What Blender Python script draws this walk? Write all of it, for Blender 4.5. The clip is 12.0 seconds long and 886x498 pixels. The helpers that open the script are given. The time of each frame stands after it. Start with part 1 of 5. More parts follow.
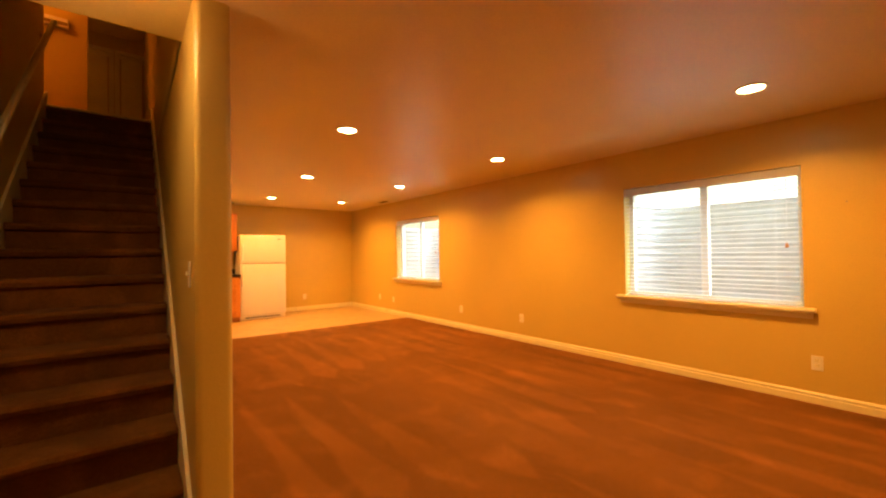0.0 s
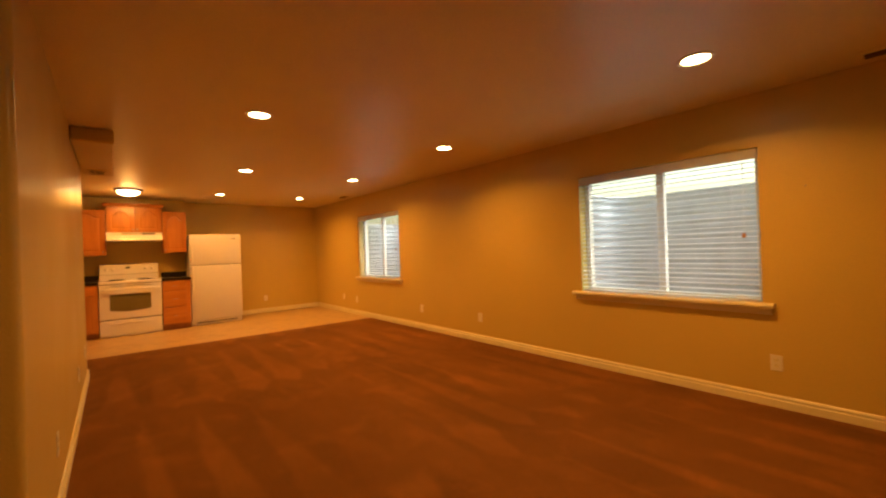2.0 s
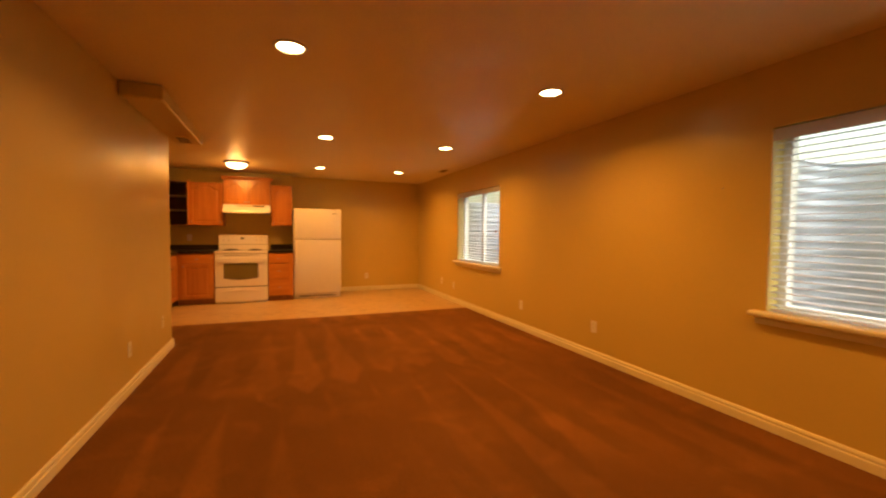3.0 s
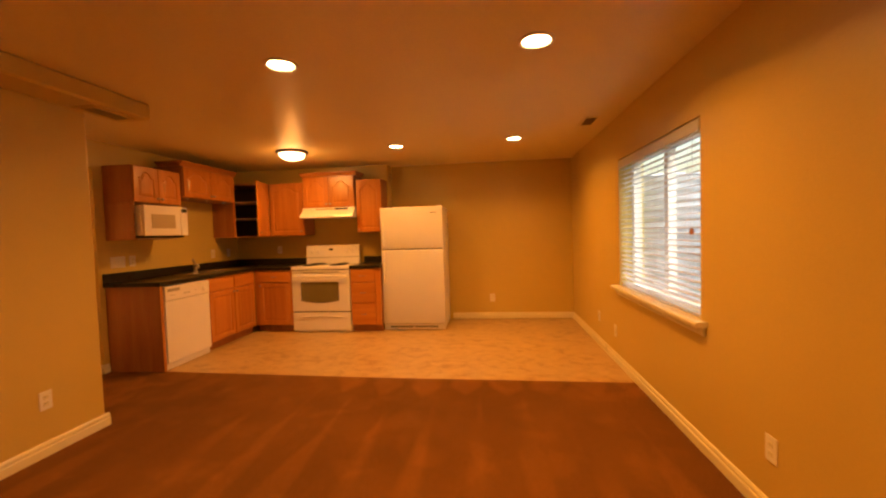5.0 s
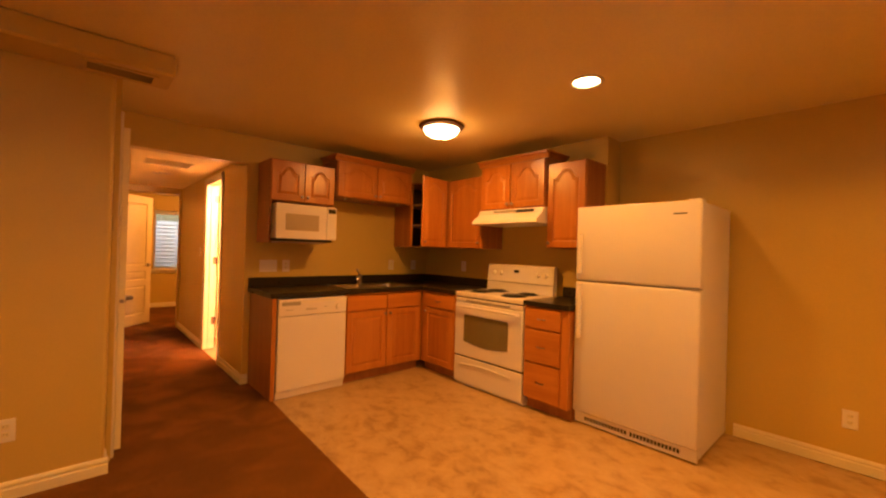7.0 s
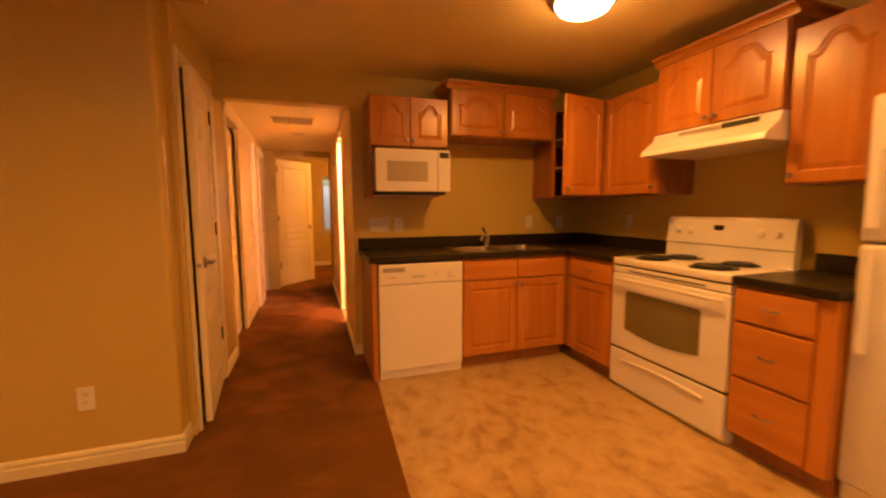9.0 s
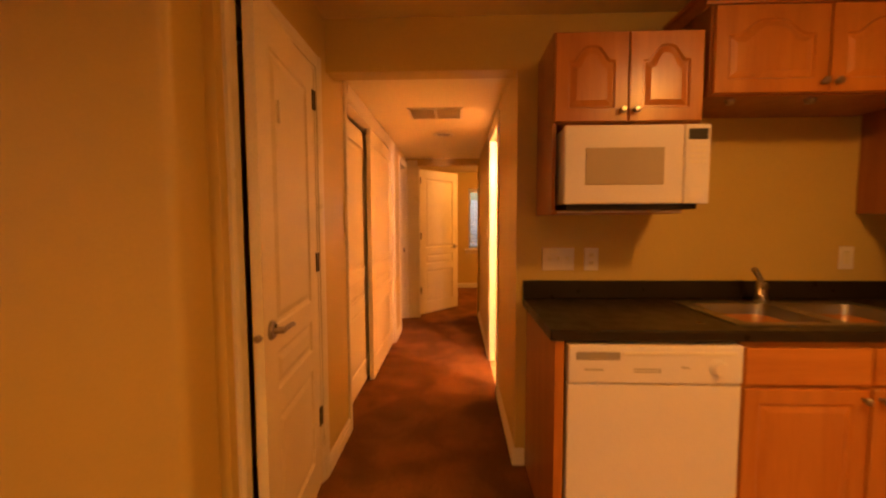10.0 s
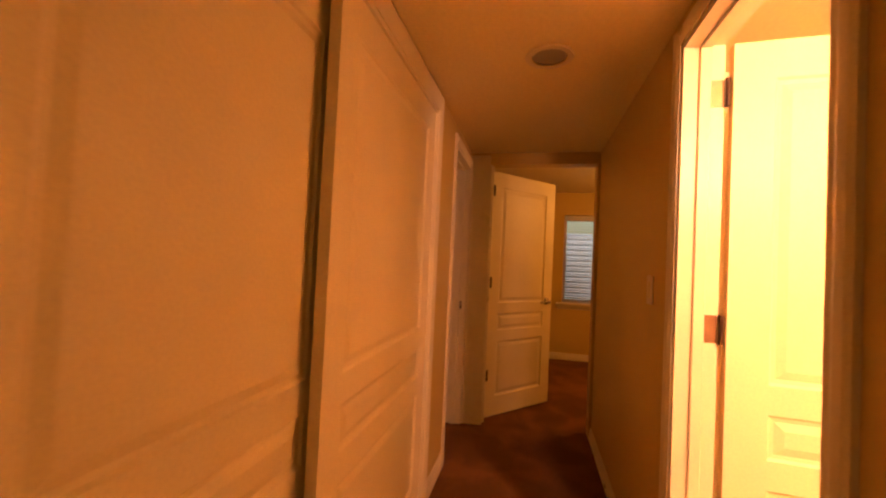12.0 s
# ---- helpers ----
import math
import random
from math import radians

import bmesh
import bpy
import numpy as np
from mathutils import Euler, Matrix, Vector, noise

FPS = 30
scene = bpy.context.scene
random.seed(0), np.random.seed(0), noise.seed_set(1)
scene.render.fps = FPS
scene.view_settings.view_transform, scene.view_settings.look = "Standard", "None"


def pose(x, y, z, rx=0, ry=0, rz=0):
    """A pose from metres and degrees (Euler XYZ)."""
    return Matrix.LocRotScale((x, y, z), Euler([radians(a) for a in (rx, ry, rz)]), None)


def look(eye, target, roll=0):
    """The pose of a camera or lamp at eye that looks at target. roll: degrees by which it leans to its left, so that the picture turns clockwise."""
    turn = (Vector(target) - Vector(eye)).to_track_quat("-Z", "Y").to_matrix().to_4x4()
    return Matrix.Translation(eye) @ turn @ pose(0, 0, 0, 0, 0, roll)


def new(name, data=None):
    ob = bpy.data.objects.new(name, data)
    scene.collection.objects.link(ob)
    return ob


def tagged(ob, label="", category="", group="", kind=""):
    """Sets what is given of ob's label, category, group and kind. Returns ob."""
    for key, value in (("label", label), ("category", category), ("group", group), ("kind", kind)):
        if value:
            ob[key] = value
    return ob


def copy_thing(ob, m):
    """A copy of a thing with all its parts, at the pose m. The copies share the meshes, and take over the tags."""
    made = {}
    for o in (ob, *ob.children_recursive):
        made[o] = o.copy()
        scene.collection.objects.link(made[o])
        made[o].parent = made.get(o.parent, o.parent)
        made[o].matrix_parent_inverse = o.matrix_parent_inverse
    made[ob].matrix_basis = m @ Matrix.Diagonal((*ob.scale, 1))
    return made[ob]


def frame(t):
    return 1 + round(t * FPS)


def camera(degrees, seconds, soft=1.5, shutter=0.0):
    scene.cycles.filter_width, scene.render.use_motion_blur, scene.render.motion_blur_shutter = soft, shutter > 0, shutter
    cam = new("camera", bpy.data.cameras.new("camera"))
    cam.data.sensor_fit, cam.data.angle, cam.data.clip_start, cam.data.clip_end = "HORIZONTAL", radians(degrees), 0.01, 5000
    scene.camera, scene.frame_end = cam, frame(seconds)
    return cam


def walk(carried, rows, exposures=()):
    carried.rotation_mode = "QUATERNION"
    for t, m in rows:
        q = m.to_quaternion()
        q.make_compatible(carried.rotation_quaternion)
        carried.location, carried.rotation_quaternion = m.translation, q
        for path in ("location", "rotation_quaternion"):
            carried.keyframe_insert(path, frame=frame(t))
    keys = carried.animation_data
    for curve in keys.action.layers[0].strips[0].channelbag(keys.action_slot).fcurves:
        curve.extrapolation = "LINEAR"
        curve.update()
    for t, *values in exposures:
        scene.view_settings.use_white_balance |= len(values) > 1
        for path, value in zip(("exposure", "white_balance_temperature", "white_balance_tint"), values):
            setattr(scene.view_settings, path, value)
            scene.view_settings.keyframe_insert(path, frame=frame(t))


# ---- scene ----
cam = camera(96.1, 12.0, soft=2.2, shutter=0.25)
PATH = [
    (0, (0.298, 0.233, 1.239), (1.532, 1.807, 1.265), -0.8),
    (0.5, (0.499, 0.205, 1.281), (1.758, 1.757, 1.369), 1.9),
    (1, (0.657, 0.168, 1.254), (2.127, 1.523, 1.289), 0.9),
    (1.5, (0.754, 0.138, 1.258), (2.17, 1.549, 1.316), -0.6),
    (2, (0.887, 0.203, 1.247), (2.164, 1.743, 1.247), -2.0),
    (2.5, (1.237, 0.48, 1.236), (2.273, 2.188, 1.146), -1.1),
    (3, (1.726, 0.903, 1.25), (2.483, 2.752, 1.168), 0.5),
    (3.2, (1.928, 1.084, 1.276), (2.48, 3.003, 1.165), -0.2),
    (4.8, (3.242, 3.109, 1.339), (3.065, 5.1, 1.257), -1.7),
    (5, (3.422, 3.423, 1.311), (3.187, 5.407, 1.229), -1.8),
    (5.5, (3.644, 4.13, 1.33), (2.972, 6.013, 1.294), -1.8),
    (6, (3.748, 4.742, 1.354), (2.813, 6.511, 1.34), -2.5),
    (6.5, (3.777, 5.363, 1.342), (2.398, 6.81, 1.258), 0.0),
    (6.7, (3.697, 5.567, 1.299), (2.265, 6.963, 1.288), 1.2),
    (8.3, (3.372, 6.52, 1.312), (1.693, 7.605, 1.245), 1.3),
    (8.5, (3.334, 6.596, 1.285), (1.621, 7.622, 1.183), 1.0),
    (9, (2.928, 6.602, 1.244), (1.041, 7.234, 1.042), -0.3),
    (9.5, (2.307, 6.629, 1.271), (0.344, 6.976, 1.112), -0.2),
    (10, (1.618, 6.637, 1.3), (-0.377, 6.571, 1.167), -0.2),
    (10.5, (0.922, 6.622, 1.332), (-1.075, 6.52, 1.31), 2.2),
    (11, (0.261, 6.603, 1.325), (-1.714, 6.287, 1.306), 4.0),
    (11.5, (-0.221, 6.482, 1.338), (-2.16, 6.003, 1.434), 3.3),
    (12, (-0.605, 6.484, 1.285), (-2.554, 6.039, 1.336), 2.7),
]
walk(cam, [(t, look(eye, target, roll)) for t, eye, target, roll in PATH],
     exposures=[(0.0, 2.18, 6200, 0), (0.5, 1.75, 6200, 0), (1.2, 1.38, 6200, 0), (2.5, 1.25, 6250, 2), (3.2, 1.24, 6300, 4), (4.8, 1.3, 6500, 9), (6.5, 1.14, 6500, 10), (8.5, 1.24, 6500, 10), (9.0, 1.22, 6500, 10), (9.6, 1.08, 6500, 10), (10.5, 1.06, 6500, 10), (11.2, 0.84, 6500, 10), (12.0, 0.13, 6500, 10)])

# ---- world, sun, exposure ----
WARM = (1.0, 0.368, 0.043)
SOFT_WARM = (1.0, 0.40, 0.09)
BATH_WARM = (1.0, 0.42, 0.245)
DIM_WARM = (1.0, 0.30, 0.03)
world = bpy.data.worlds.new("world")
scene.world = world
world.use_nodes = True
sky = world.node_tree.nodes.new("ShaderNodeTexSky")
sky.sky_type = "NISHITA"
sky.sun_disc = False
sky.sun_elevation, sky.sun_rotation = radians(62), radians(120)
sky.air_density, sky.dust_density, sky.ozone_density = 2.0, 5.0, 0.0
world.node_tree.nodes["Background"].inputs[1].default_value = 0.15
world.node_tree.links.new(sky.outputs[0], world.node_tree.nodes["Background"].inputs[0])
sun = new("sun", bpy.data.lights.new("sun", "SUN"))
sun.data.energy, sun.data.angle, sun.data.color = 3.0, radians(60), (0.95, 0.98, 1.0)
sun.matrix_world = look((8.9, -1.2, 19.4), (0, 4, 0))


def disc_lamp(place, size, watts, color, spread=148):
    data = bpy.data.lights.new("lamp", "AREA")
    data.shape, data.size, data.energy, data.color, data.spread = "DISK", size, watts, color, radians(spread)
    ob = new("lamp_light", data)
    ob.location = place
    return ob


def bulb(place, radius, watts, color):
    data = bpy.data.lights.new("bulb", "POINT")
    data.energy, data.color, data.shadow_soft_size = watts, color, radius
    ob = new("bulb_light", data)
    ob.location = place
    return ob


CEIL = 2.335
# the last can is unseen, added by symmetry to light the front left
CANS = [(1.79, 3.46), (3.66, 3.47), (3.61, 1.05), (2.22, 5.70), (3.70, 5.67), (2.36, 8.02), (3.72, 7.96), (1.79, 1.05)]
CAN_WATTS, DOME_WATTS, BATH_WATTS, BED_WATTS, UP_WATTS, STAIR_WATTS = 8.2, 3.0, 110, 29, 9, 2.6
for cx, cy in CANS:
    disc_lamp((cx, cy, CEIL - 0.012), 0.13, CAN_WATTS * (1.22 if cx > 3 else 0.78), WARM)
bulb((1.10, 7.99, 2.15), 0.07, DOME_WATTS, WARM)
disc_lamp((1.10, 7.99, 2.212), 0.24, 2.7 * DOME_WATTS, WARM, 180)
for by in (7.25, 7.78):
    bulb((-0.70, by, 1.92), 0.08, BATH_WATTS, BATH_WARM)
bulb((-4.6, 8.0, 1.95), 0.12, BED_WATTS, SOFT_WARM)
bulb((0.05, 2.08, 2.21), 0.05, STAIR_WATTS, DIM_WARM)
bulb((-1.5, 6.35, 4.9), 0.1, UP_WATTS, DIM_WARM)
# added fill bulb, hidden behind the landing wall, that brightens the corridor doors
bulb((-1.3, 8.2, 4.9), 0.1, UP_WATTS * 0.13, DIM_WARM)


# ---- materials ----
def node_mat(name):
    m = bpy.data.materials.new(name)
    m.use_nodes = True
    nt = m.node_tree
    return m, nt, nt.nodes["Principled BSDF"]


def mat(name, col, rough=0.5, var=0.08, scale=3.0, stretch=(1, 1, 1), bump=0.0, bscale=200.0, metal=0.0, fine=0.04, rvar=0.08, spec=0.5, per_object=0.0):
    """Plain surface with large blotches, fine grain and relief."""
    m, nt, b = node_mat(name)
    N, L = nt.nodes.new, nt.links.new
    tc = N("ShaderNodeTexCoord")
    mp = N("ShaderNodeMapping")
    mp.inputs["Scale"].default_value = stretch
    L(tc.outputs["Object"], mp.inputs[0])
    n1, n2 = N("ShaderNodeTexNoise"), N("ShaderNodeTexNoise")
    n1.inputs["Scale"].default_value, n1.inputs["Detail"].default_value = scale, 5
    n2.inputs["Scale"].default_value, n2.inputs["Detail"].default_value = bscale, 3
    L(mp.outputs[0], n1.inputs[0]), L(mp.outputs[0], n2.inputs[0])
    r1 = N("ShaderNodeMapRange")
    r1.inputs[1].default_value, r1.inputs[2].default_value = 0.3, 0.7
    r1.inputs[3].default_value, r1.inputs[4].default_value = 1 - var, 1 + var
    L(n1.outputs[0], r1.inputs[0])
    r2 = N("ShaderNodeMapRange")
    r2.inputs[1].default_value, r2.inputs[2].default_value = 0.3, 0.7
    r2.inputs[3].default_value, r2.inputs[4].default_value = 1 - fine, 1 + fine
    L(n2.outputs[0], r2.inputs[0])
    mul = N("ShaderNodeMath")
    mul.operation = "MULTIPLY"
    L(r1.outputs[0], mul.inputs[0]), L(r2.outputs[0], mul.inputs[1])
    last = mul.outputs[0]
    if per_object:
        oi, r3, m3 = N("ShaderNodeObjectInfo"), N("ShaderNodeMapRange"), N("ShaderNodeMath")
        r3.inputs[3].default_value, r3.inputs[4].default_value = 1 - per_object, 1 + per_object
        m3.operation = "MULTIPLY"
        L(oi.outputs["Random"], r3.inputs[0]), L(last, m3.inputs[0]), L(r3.outputs[0], m3.inputs[1])
        last = m3.outputs[0]
    vm = N("ShaderNodeVectorMath")
    vm.operation = "SCALE"
    vm.inputs[0].default_value = col
    L(last, vm.inputs["Scale"])
    L(vm.outputs[0], b.inputs["Base Color"])
    rr = N("ShaderNodeMapRange")
    rr.inputs[1].default_value, rr.inputs[2].default_value = 0.3, 0.7
    rr.inputs[3].default_value, rr.inputs[4].default_value = max(0.02, rough - rvar), min(1, rough + rvar)
    L(n1.outputs[0], rr.inputs[0]), L(rr.outputs[0], b.inputs["Roughness"])
    b.inputs["Metallic"].default_value = metal
    b.inputs["Specular IOR Level"].default_value = spec
    if bump:
        bp = N("ShaderNodeBump")
        bp.inputs["Strength"].default_value, bp.inputs["Distance"].default_value = bump, 0.003
        L(n2.outputs[0], bp.inputs["Height"]), L(bp.outputs[0], b.inputs["Normal"])
    return m


def wood_mat(name, dark, light, rough=0.32, along=(14, 14, 1.1)):
    m, nt, b = node_mat(name)
    N, L = nt.nodes.new, nt.links.new
    tc, mp, oi = N("ShaderNodeTexCoord"), N("ShaderNodeMapping"), N("ShaderNodeObjectInfo")
    mp.inputs["Scale"].default_value = along
    L(tc.outputs["Object"], mp.inputs[0])
    sh = N("ShaderNodeVectorMath")
    sh.operation = "SCALE"
    sh.inputs[0].default_value = (13, 7, 5)
    L(oi.outputs["Random"], sh.inputs["Scale"]), L(sh.outputs[0], mp.inputs["Location"])
    n1, n2 = N("ShaderNodeTexNoise"), N("ShaderNodeTexNoise")
    n1.inputs["Scale"].default_value, n1.inputs["Detail"].default_value, n1.inputs["Distortion"].default_value = 1.0, 6, 0.6
    n2.inputs["Scale"].default_value, n2.inputs["Detail"].default_value = 9.0, 4
    L(mp.outputs[0], n1.inputs[0]), L(mp.outputs[0], n2.inputs[0])
    mx = N("ShaderNodeMath")
    mx.operation = "MULTIPLY_ADD"
    mx.inputs[1].default_value = 0.35
    L(n2.outputs[0], mx.inputs[0]), L(n1.outputs[0], mx.inputs[2])
    ramp = N("ShaderNodeValToRGB")
    ramp.color_ramp.elements[0].position, ramp.color_ramp.elements[0].color = 0.45, (*dark, 1)
    ramp.color_ramp.elements[1].position, ramp.color_ramp.elements[1].color = 0.9, (*light, 1)
    L(mx.outputs[0], ramp.inputs[0])
    vr, vs = N("ShaderNodeMapRange"), N("ShaderNodeVectorMath")
    vr.inputs[3].default_value, vr.inputs[4].default_value = 0.9, 1.1
    vs.operation = "SCALE"
    L(oi.outputs["Random"], vr.inputs[0]), L(ramp.outputs[0], vs.inputs[0]), L(vr.outputs[0], vs.inputs["Scale"])
    L(vs.outputs[0], b.inputs["Base Color"])
    b.inputs["Roughness"].default_value = rough
    b.inputs["Coat Weight"].default_value, b.inputs["Coat Roughness"].default_value = 0.25, 0.2
    bp = N("ShaderNodeBump")
    bp.inputs["Strength"].default_value, bp.inputs["Distance"].default_value = 0.12, 0.001
    L(n2.outputs[0], bp.inputs["Height"]), L(bp.outputs[0], b.inputs["Normal"])
    return m


def carpet_mat():
    m, nt, b = node_mat("brown_carpet")
    N, L = nt.nodes.new, nt.links.new
    geo = N("ShaderNodeNewGeometry")

    def noise_at(scale, stretch, detail=4, distort=0.0, turn=0.0):
        mp, n = N("ShaderNodeMapping"), N("ShaderNodeTexNoise")
        mp.inputs["Scale"].default_value = stretch
        mp.inputs["Rotation"].default_value = (0, 0, turn)
        n.inputs["Scale"].default_value, n.inputs["Detail"].default_value, n.inputs["Distortion"].default_value = scale, detail, distort
        L(geo.outputs["Position"], mp.inputs[0]), L(mp.outputs[0], n.inputs[0])
        return n.outputs[0]

    def band(src, lo, hi, a, c):
        r = N("ShaderNodeMapRange")
        r.interpolation_type = "SMOOTHSTEP"
        for i, v in enumerate((lo, hi, a, c)):
            r.inputs[i + 1].default_value = v
        L(src, r.inputs[0])
        return r.outputs[0]

    def times(a, c):
        x = N("ShaderNodeMath")
        x.operation = "MULTIPLY"
        L(a, x.inputs[0]), L(c, x.inputs[1])
        return x.outputs[0]

    def calc(op, a, c, d=None):
        x = N("ShaderNodeMath")
        x.operation = op
        for i, v in enumerate((a, c, d)):
            if v is None:
                continue
            if isinstance(v, (int, float)):
                x.inputs[i].default_value = v
            else:
                L(v, x.inputs[i])
        return x.outputs[0]

    # vacuum strokes: rows of long wedges where the pile leans the other way
    sep = N("ShaderNodeSeparateXYZ")
    L(geo.outputs["Position"], sep.inputs[0])
    wob = noise_at(0.9, (1, 1, 1), 2)
    wob2 = noise_at(2.6, (1, 0.5, 1), 2)
    along = calc("ADD", calc("MULTIPLY", sep.outputs[1], 0.42), calc("MULTIPLY", wob, 0.5))
    row = calc("FLOOR", along, 0)
    across = calc("ADD", calc("MULTIPLY_ADD", row, 0.37, calc("MULTIPLY", sep.outputs[0], 2.9)), calc("MULTIPLY", wob2, 0.30))
    tri = calc("ABSOLUTE", calc("MULTIPLY_ADD", calc("FRACT", across, 0), 2.0, -1.0), 0)
    reach = calc("FRACT", along, 0)
    wedge = calc("MINIMUM", calc("ADD", calc("MULTIPLY_ADD", reach, -0.95, 0.50), calc("MULTIPLY", wob2, 0.75)), calc("MULTIPLY", reach, 7.0))
    open_floor = band(sep.outputs[0], 0.2, 0.9, 0.0, 1.0)
    stroke = band(calc("SUBTRACT", wedge, tri), -0.16, 0.16, -0.12, 0.17)
    fade = band(noise_at(1.1, (1, 1, 1), 3), 0.36, 0.60, 0.15, 1.0)
    lanes = calc("ADD", calc("MULTIPLY", calc("MULTIPLY", stroke, fade), open_floor), 1.0)
    scuffs = band(noise_at(1.3, (1.0, 0.8, 1), 2), 0.36, 0.64, 0.91, 1.09)
    blot = noise_at(3.4, (1, 1, 1), 5, 0.5)
    calm, rough_ = band(blot, 0.50, 0.68, 0.98, 1.16), band(blot, 0.38, 0.66, 0.86, 1.30)
    prints = calc("ADD", calc("MULTIPLY", calm, open_floor), calc("MULTIPLY", rough_, calc("SUBTRACT", 1.0, open_floor)))
    pile = band(noise_at(330, (1, 1, 1), 2), 0.3, 0.7, 0.74, 1.22)
    clump = band(noise_at(60, (1, 1, 1), 3), 0.3, 0.7, 0.90, 1.08)
    k = times(times(times(lanes, scuffs), prints), times(pile, clump))
    vm = N("ShaderNodeVectorMath")
    vm.operation = "SCALE"
    vm.inputs[0].default_value = CARPET
    L(k, vm.inputs["Scale"]), L(vm.outputs[0], b.inputs["Base Color"])
    b.inputs["Roughness"].default_value = 0.95
    b.inputs["Specular IOR Level"].default_value = 0.05
    b.inputs["Sheen Weight"].default_value = 0.03
    bp = N("ShaderNodeBump")
    bp.inputs["Strength"].default_value, bp.inputs["Distance"].default_value = 0.8, 0.006
    L(times(pile, clump), bp.inputs["Height"]), L(bp.outputs[0], b.inputs["Normal"])
    return m


def vinyl_mat():
    m, nt, b = node_mat("mottled_vinyl")
    N, L = nt.nodes.new, nt.links.new
    geo = N("ShaderNodeNewGeometry")
    mp = N("ShaderNodeMapping")
    mp.inputs["Rotation"].default_value, mp.inputs["Scale"].default_value = (0, 0, 0.7), (1.0, 1.25, 1)
    L(geo.outputs["Position"], mp.inputs[0])
    n1, n2, n3, n4 = (N("ShaderNodeTexNoise") for _ in range(4))
    for n, c, d, w in ((n1, 7.5, 5, 0.5), (n2, 2.2, 3, 0.0), (n3, 60, 3, 0), (n4, 30, 4, 0.5)):
        n.inputs["Scale"].default_value, n.inputs["Detail"].default_value, n.inputs["Distortion"].default_value = c, d, w
        L(mp.outputs[0], n.inputs[0])
    ramp = N("ShaderNodeValToRGB")
    e = ramp.color_ramp.elements
    e[0].position, e[0].color = 0.29, (0.31, 0.19, 0.080, 1)
    e[1].position, e[1].color = 0.70, (0.52, 0.37, 0.19, 1)
    mid = e.new(0.46)
    mid.color = (0.44, 0.30, 0.14, 1)
    a = N("ShaderNodeMath")
    a.operation = "MULTIPLY_ADD"
    a.inputs[1].default_value = 0.4
    s = N("ShaderNodeMath")
    s.operation = "MULTIPLY_ADD"
    s.inputs[1].default_value = 0.26
    f = N("ShaderNodeMath")
    f.operation = "SUBTRACT"
    f.inputs[1].default_value = 0.33
    L(n2.outputs[0], a.inputs[0]), L(n1.outputs[0], a.inputs[2]), L(n4.outputs[0], s.inputs[0]), L(a.outputs[0], s.inputs[2])
    L(s.outputs[0], f.inputs[0]), L(f.outputs[0], ramp.inputs[0])
    L(ramp.outputs[0], b.inputs["Base Color"])
    r = N("ShaderNodeMapRange")
    r.inputs[3].default_value, r.inputs[4].default_value = 0.22, 0.5
    L(n1.outputs[0], r.inputs[0]), L(r.outputs[0], b.inputs["Roughness"])
    bp = N("ShaderNodeBump")
    bp.inputs["Strength"].default_value, bp.inputs["Distance"].default_value = 0.15, 0.002
    L(n3.outputs[0], bp.inputs["Height"]), L(bp.outputs[0], b.inputs["Normal"])
    return m


def glow_mat(name, color, strength):
    m, nt, b = node_mat(name)
    b.inputs["Base Color"].default_value = (0.8, 0.8, 0.8, 1)
    b.inputs["Emission Color"].default_value = (*color, 1)
    b.inputs["Emission Strength"].default_value = strength
    return m


def glass_mat(name, rough=0.0):
    m, nt, b = node_mat(name)
    b.inputs["Base Color"].default_value = (0.95, 0.98, 0.97, 1)
    b.inputs["Roughness"].default_value = rough
    b.inputs["Transmission Weight"].default_value = 1.0
    b.inputs["IOR"].default_value = 1.1
    return m


CARPET = (0.190, 0.078, 0.016)
M_WALL = mat("tan_wall_paint", (0.57, 0.425, 0.118), 0.36, 0.03, 1.5, bump=0.35, bscale=90, fine=0.02)
M_CEIL = mat("ceiling_paint", (0.73, 0.61, 0.31), 0.44, 0.03, 1.2, bump=0.5, bscale=60, fine=0.03)
M_WHITE_CEIL = mat("pale_ceiling_paint", (0.84, 0.74, 0.40), 0.6, 0.03, 1.2, bump=0.4, bscale=60)
M_TRIM = mat("white_trim_paint", (0.74, 0.68, 0.47), 0.35, 0.04, 5, bump=0.05)
M_DOOR = mat("white_door_paint", (0.79, 0.71, 0.45), 0.48, 0.04, 4, bump=0.12, bscale=120)
M_CARPET = carpet_mat()
M_VINYL = vinyl_mat()
M_WOOD = wood_mat("honey_maple", (0.40, 0.137, 0.021), (0.54, 0.214, 0.039))
M_WOOD_H = wood_mat("honey_maple_level_grain", (0.40, 0.137, 0.021), (0.54, 0.214, 0.039), along=(1.1, 14, 14))
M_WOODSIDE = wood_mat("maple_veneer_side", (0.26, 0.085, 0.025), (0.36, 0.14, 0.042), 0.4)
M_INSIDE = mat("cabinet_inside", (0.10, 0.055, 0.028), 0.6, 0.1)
M_SHELF = mat("pale_shelf_edge", (0.62, 0.52, 0.38), 0.5)
M_COUNTER = mat("dark_green_laminate", (0.020, 0.0145, 0.009), 0.34, 0.10, 12, bump=0.04, bscale=500, fine=0.12, spec=0.3)
M_APPL = mat("white_enamel", (0.78, 0.745, 0.74), 0.25, 0.015, 3, bump=0.03, bscale=300, rvar=0.02)
M_FRIDGE = mat("white_textured_steel", (0.67, 0.64, 0.65), 0.42, 0.01, 3, bump=0.25, bscale=350, rvar=0.015)
M_GREY = mat("grey_plastic", (0.32, 0.30, 0.27), 0.45, 0.05)
M_BLACK = mat("black_gap", (0.012, 0.011, 0.010), 0.6, 0.1)
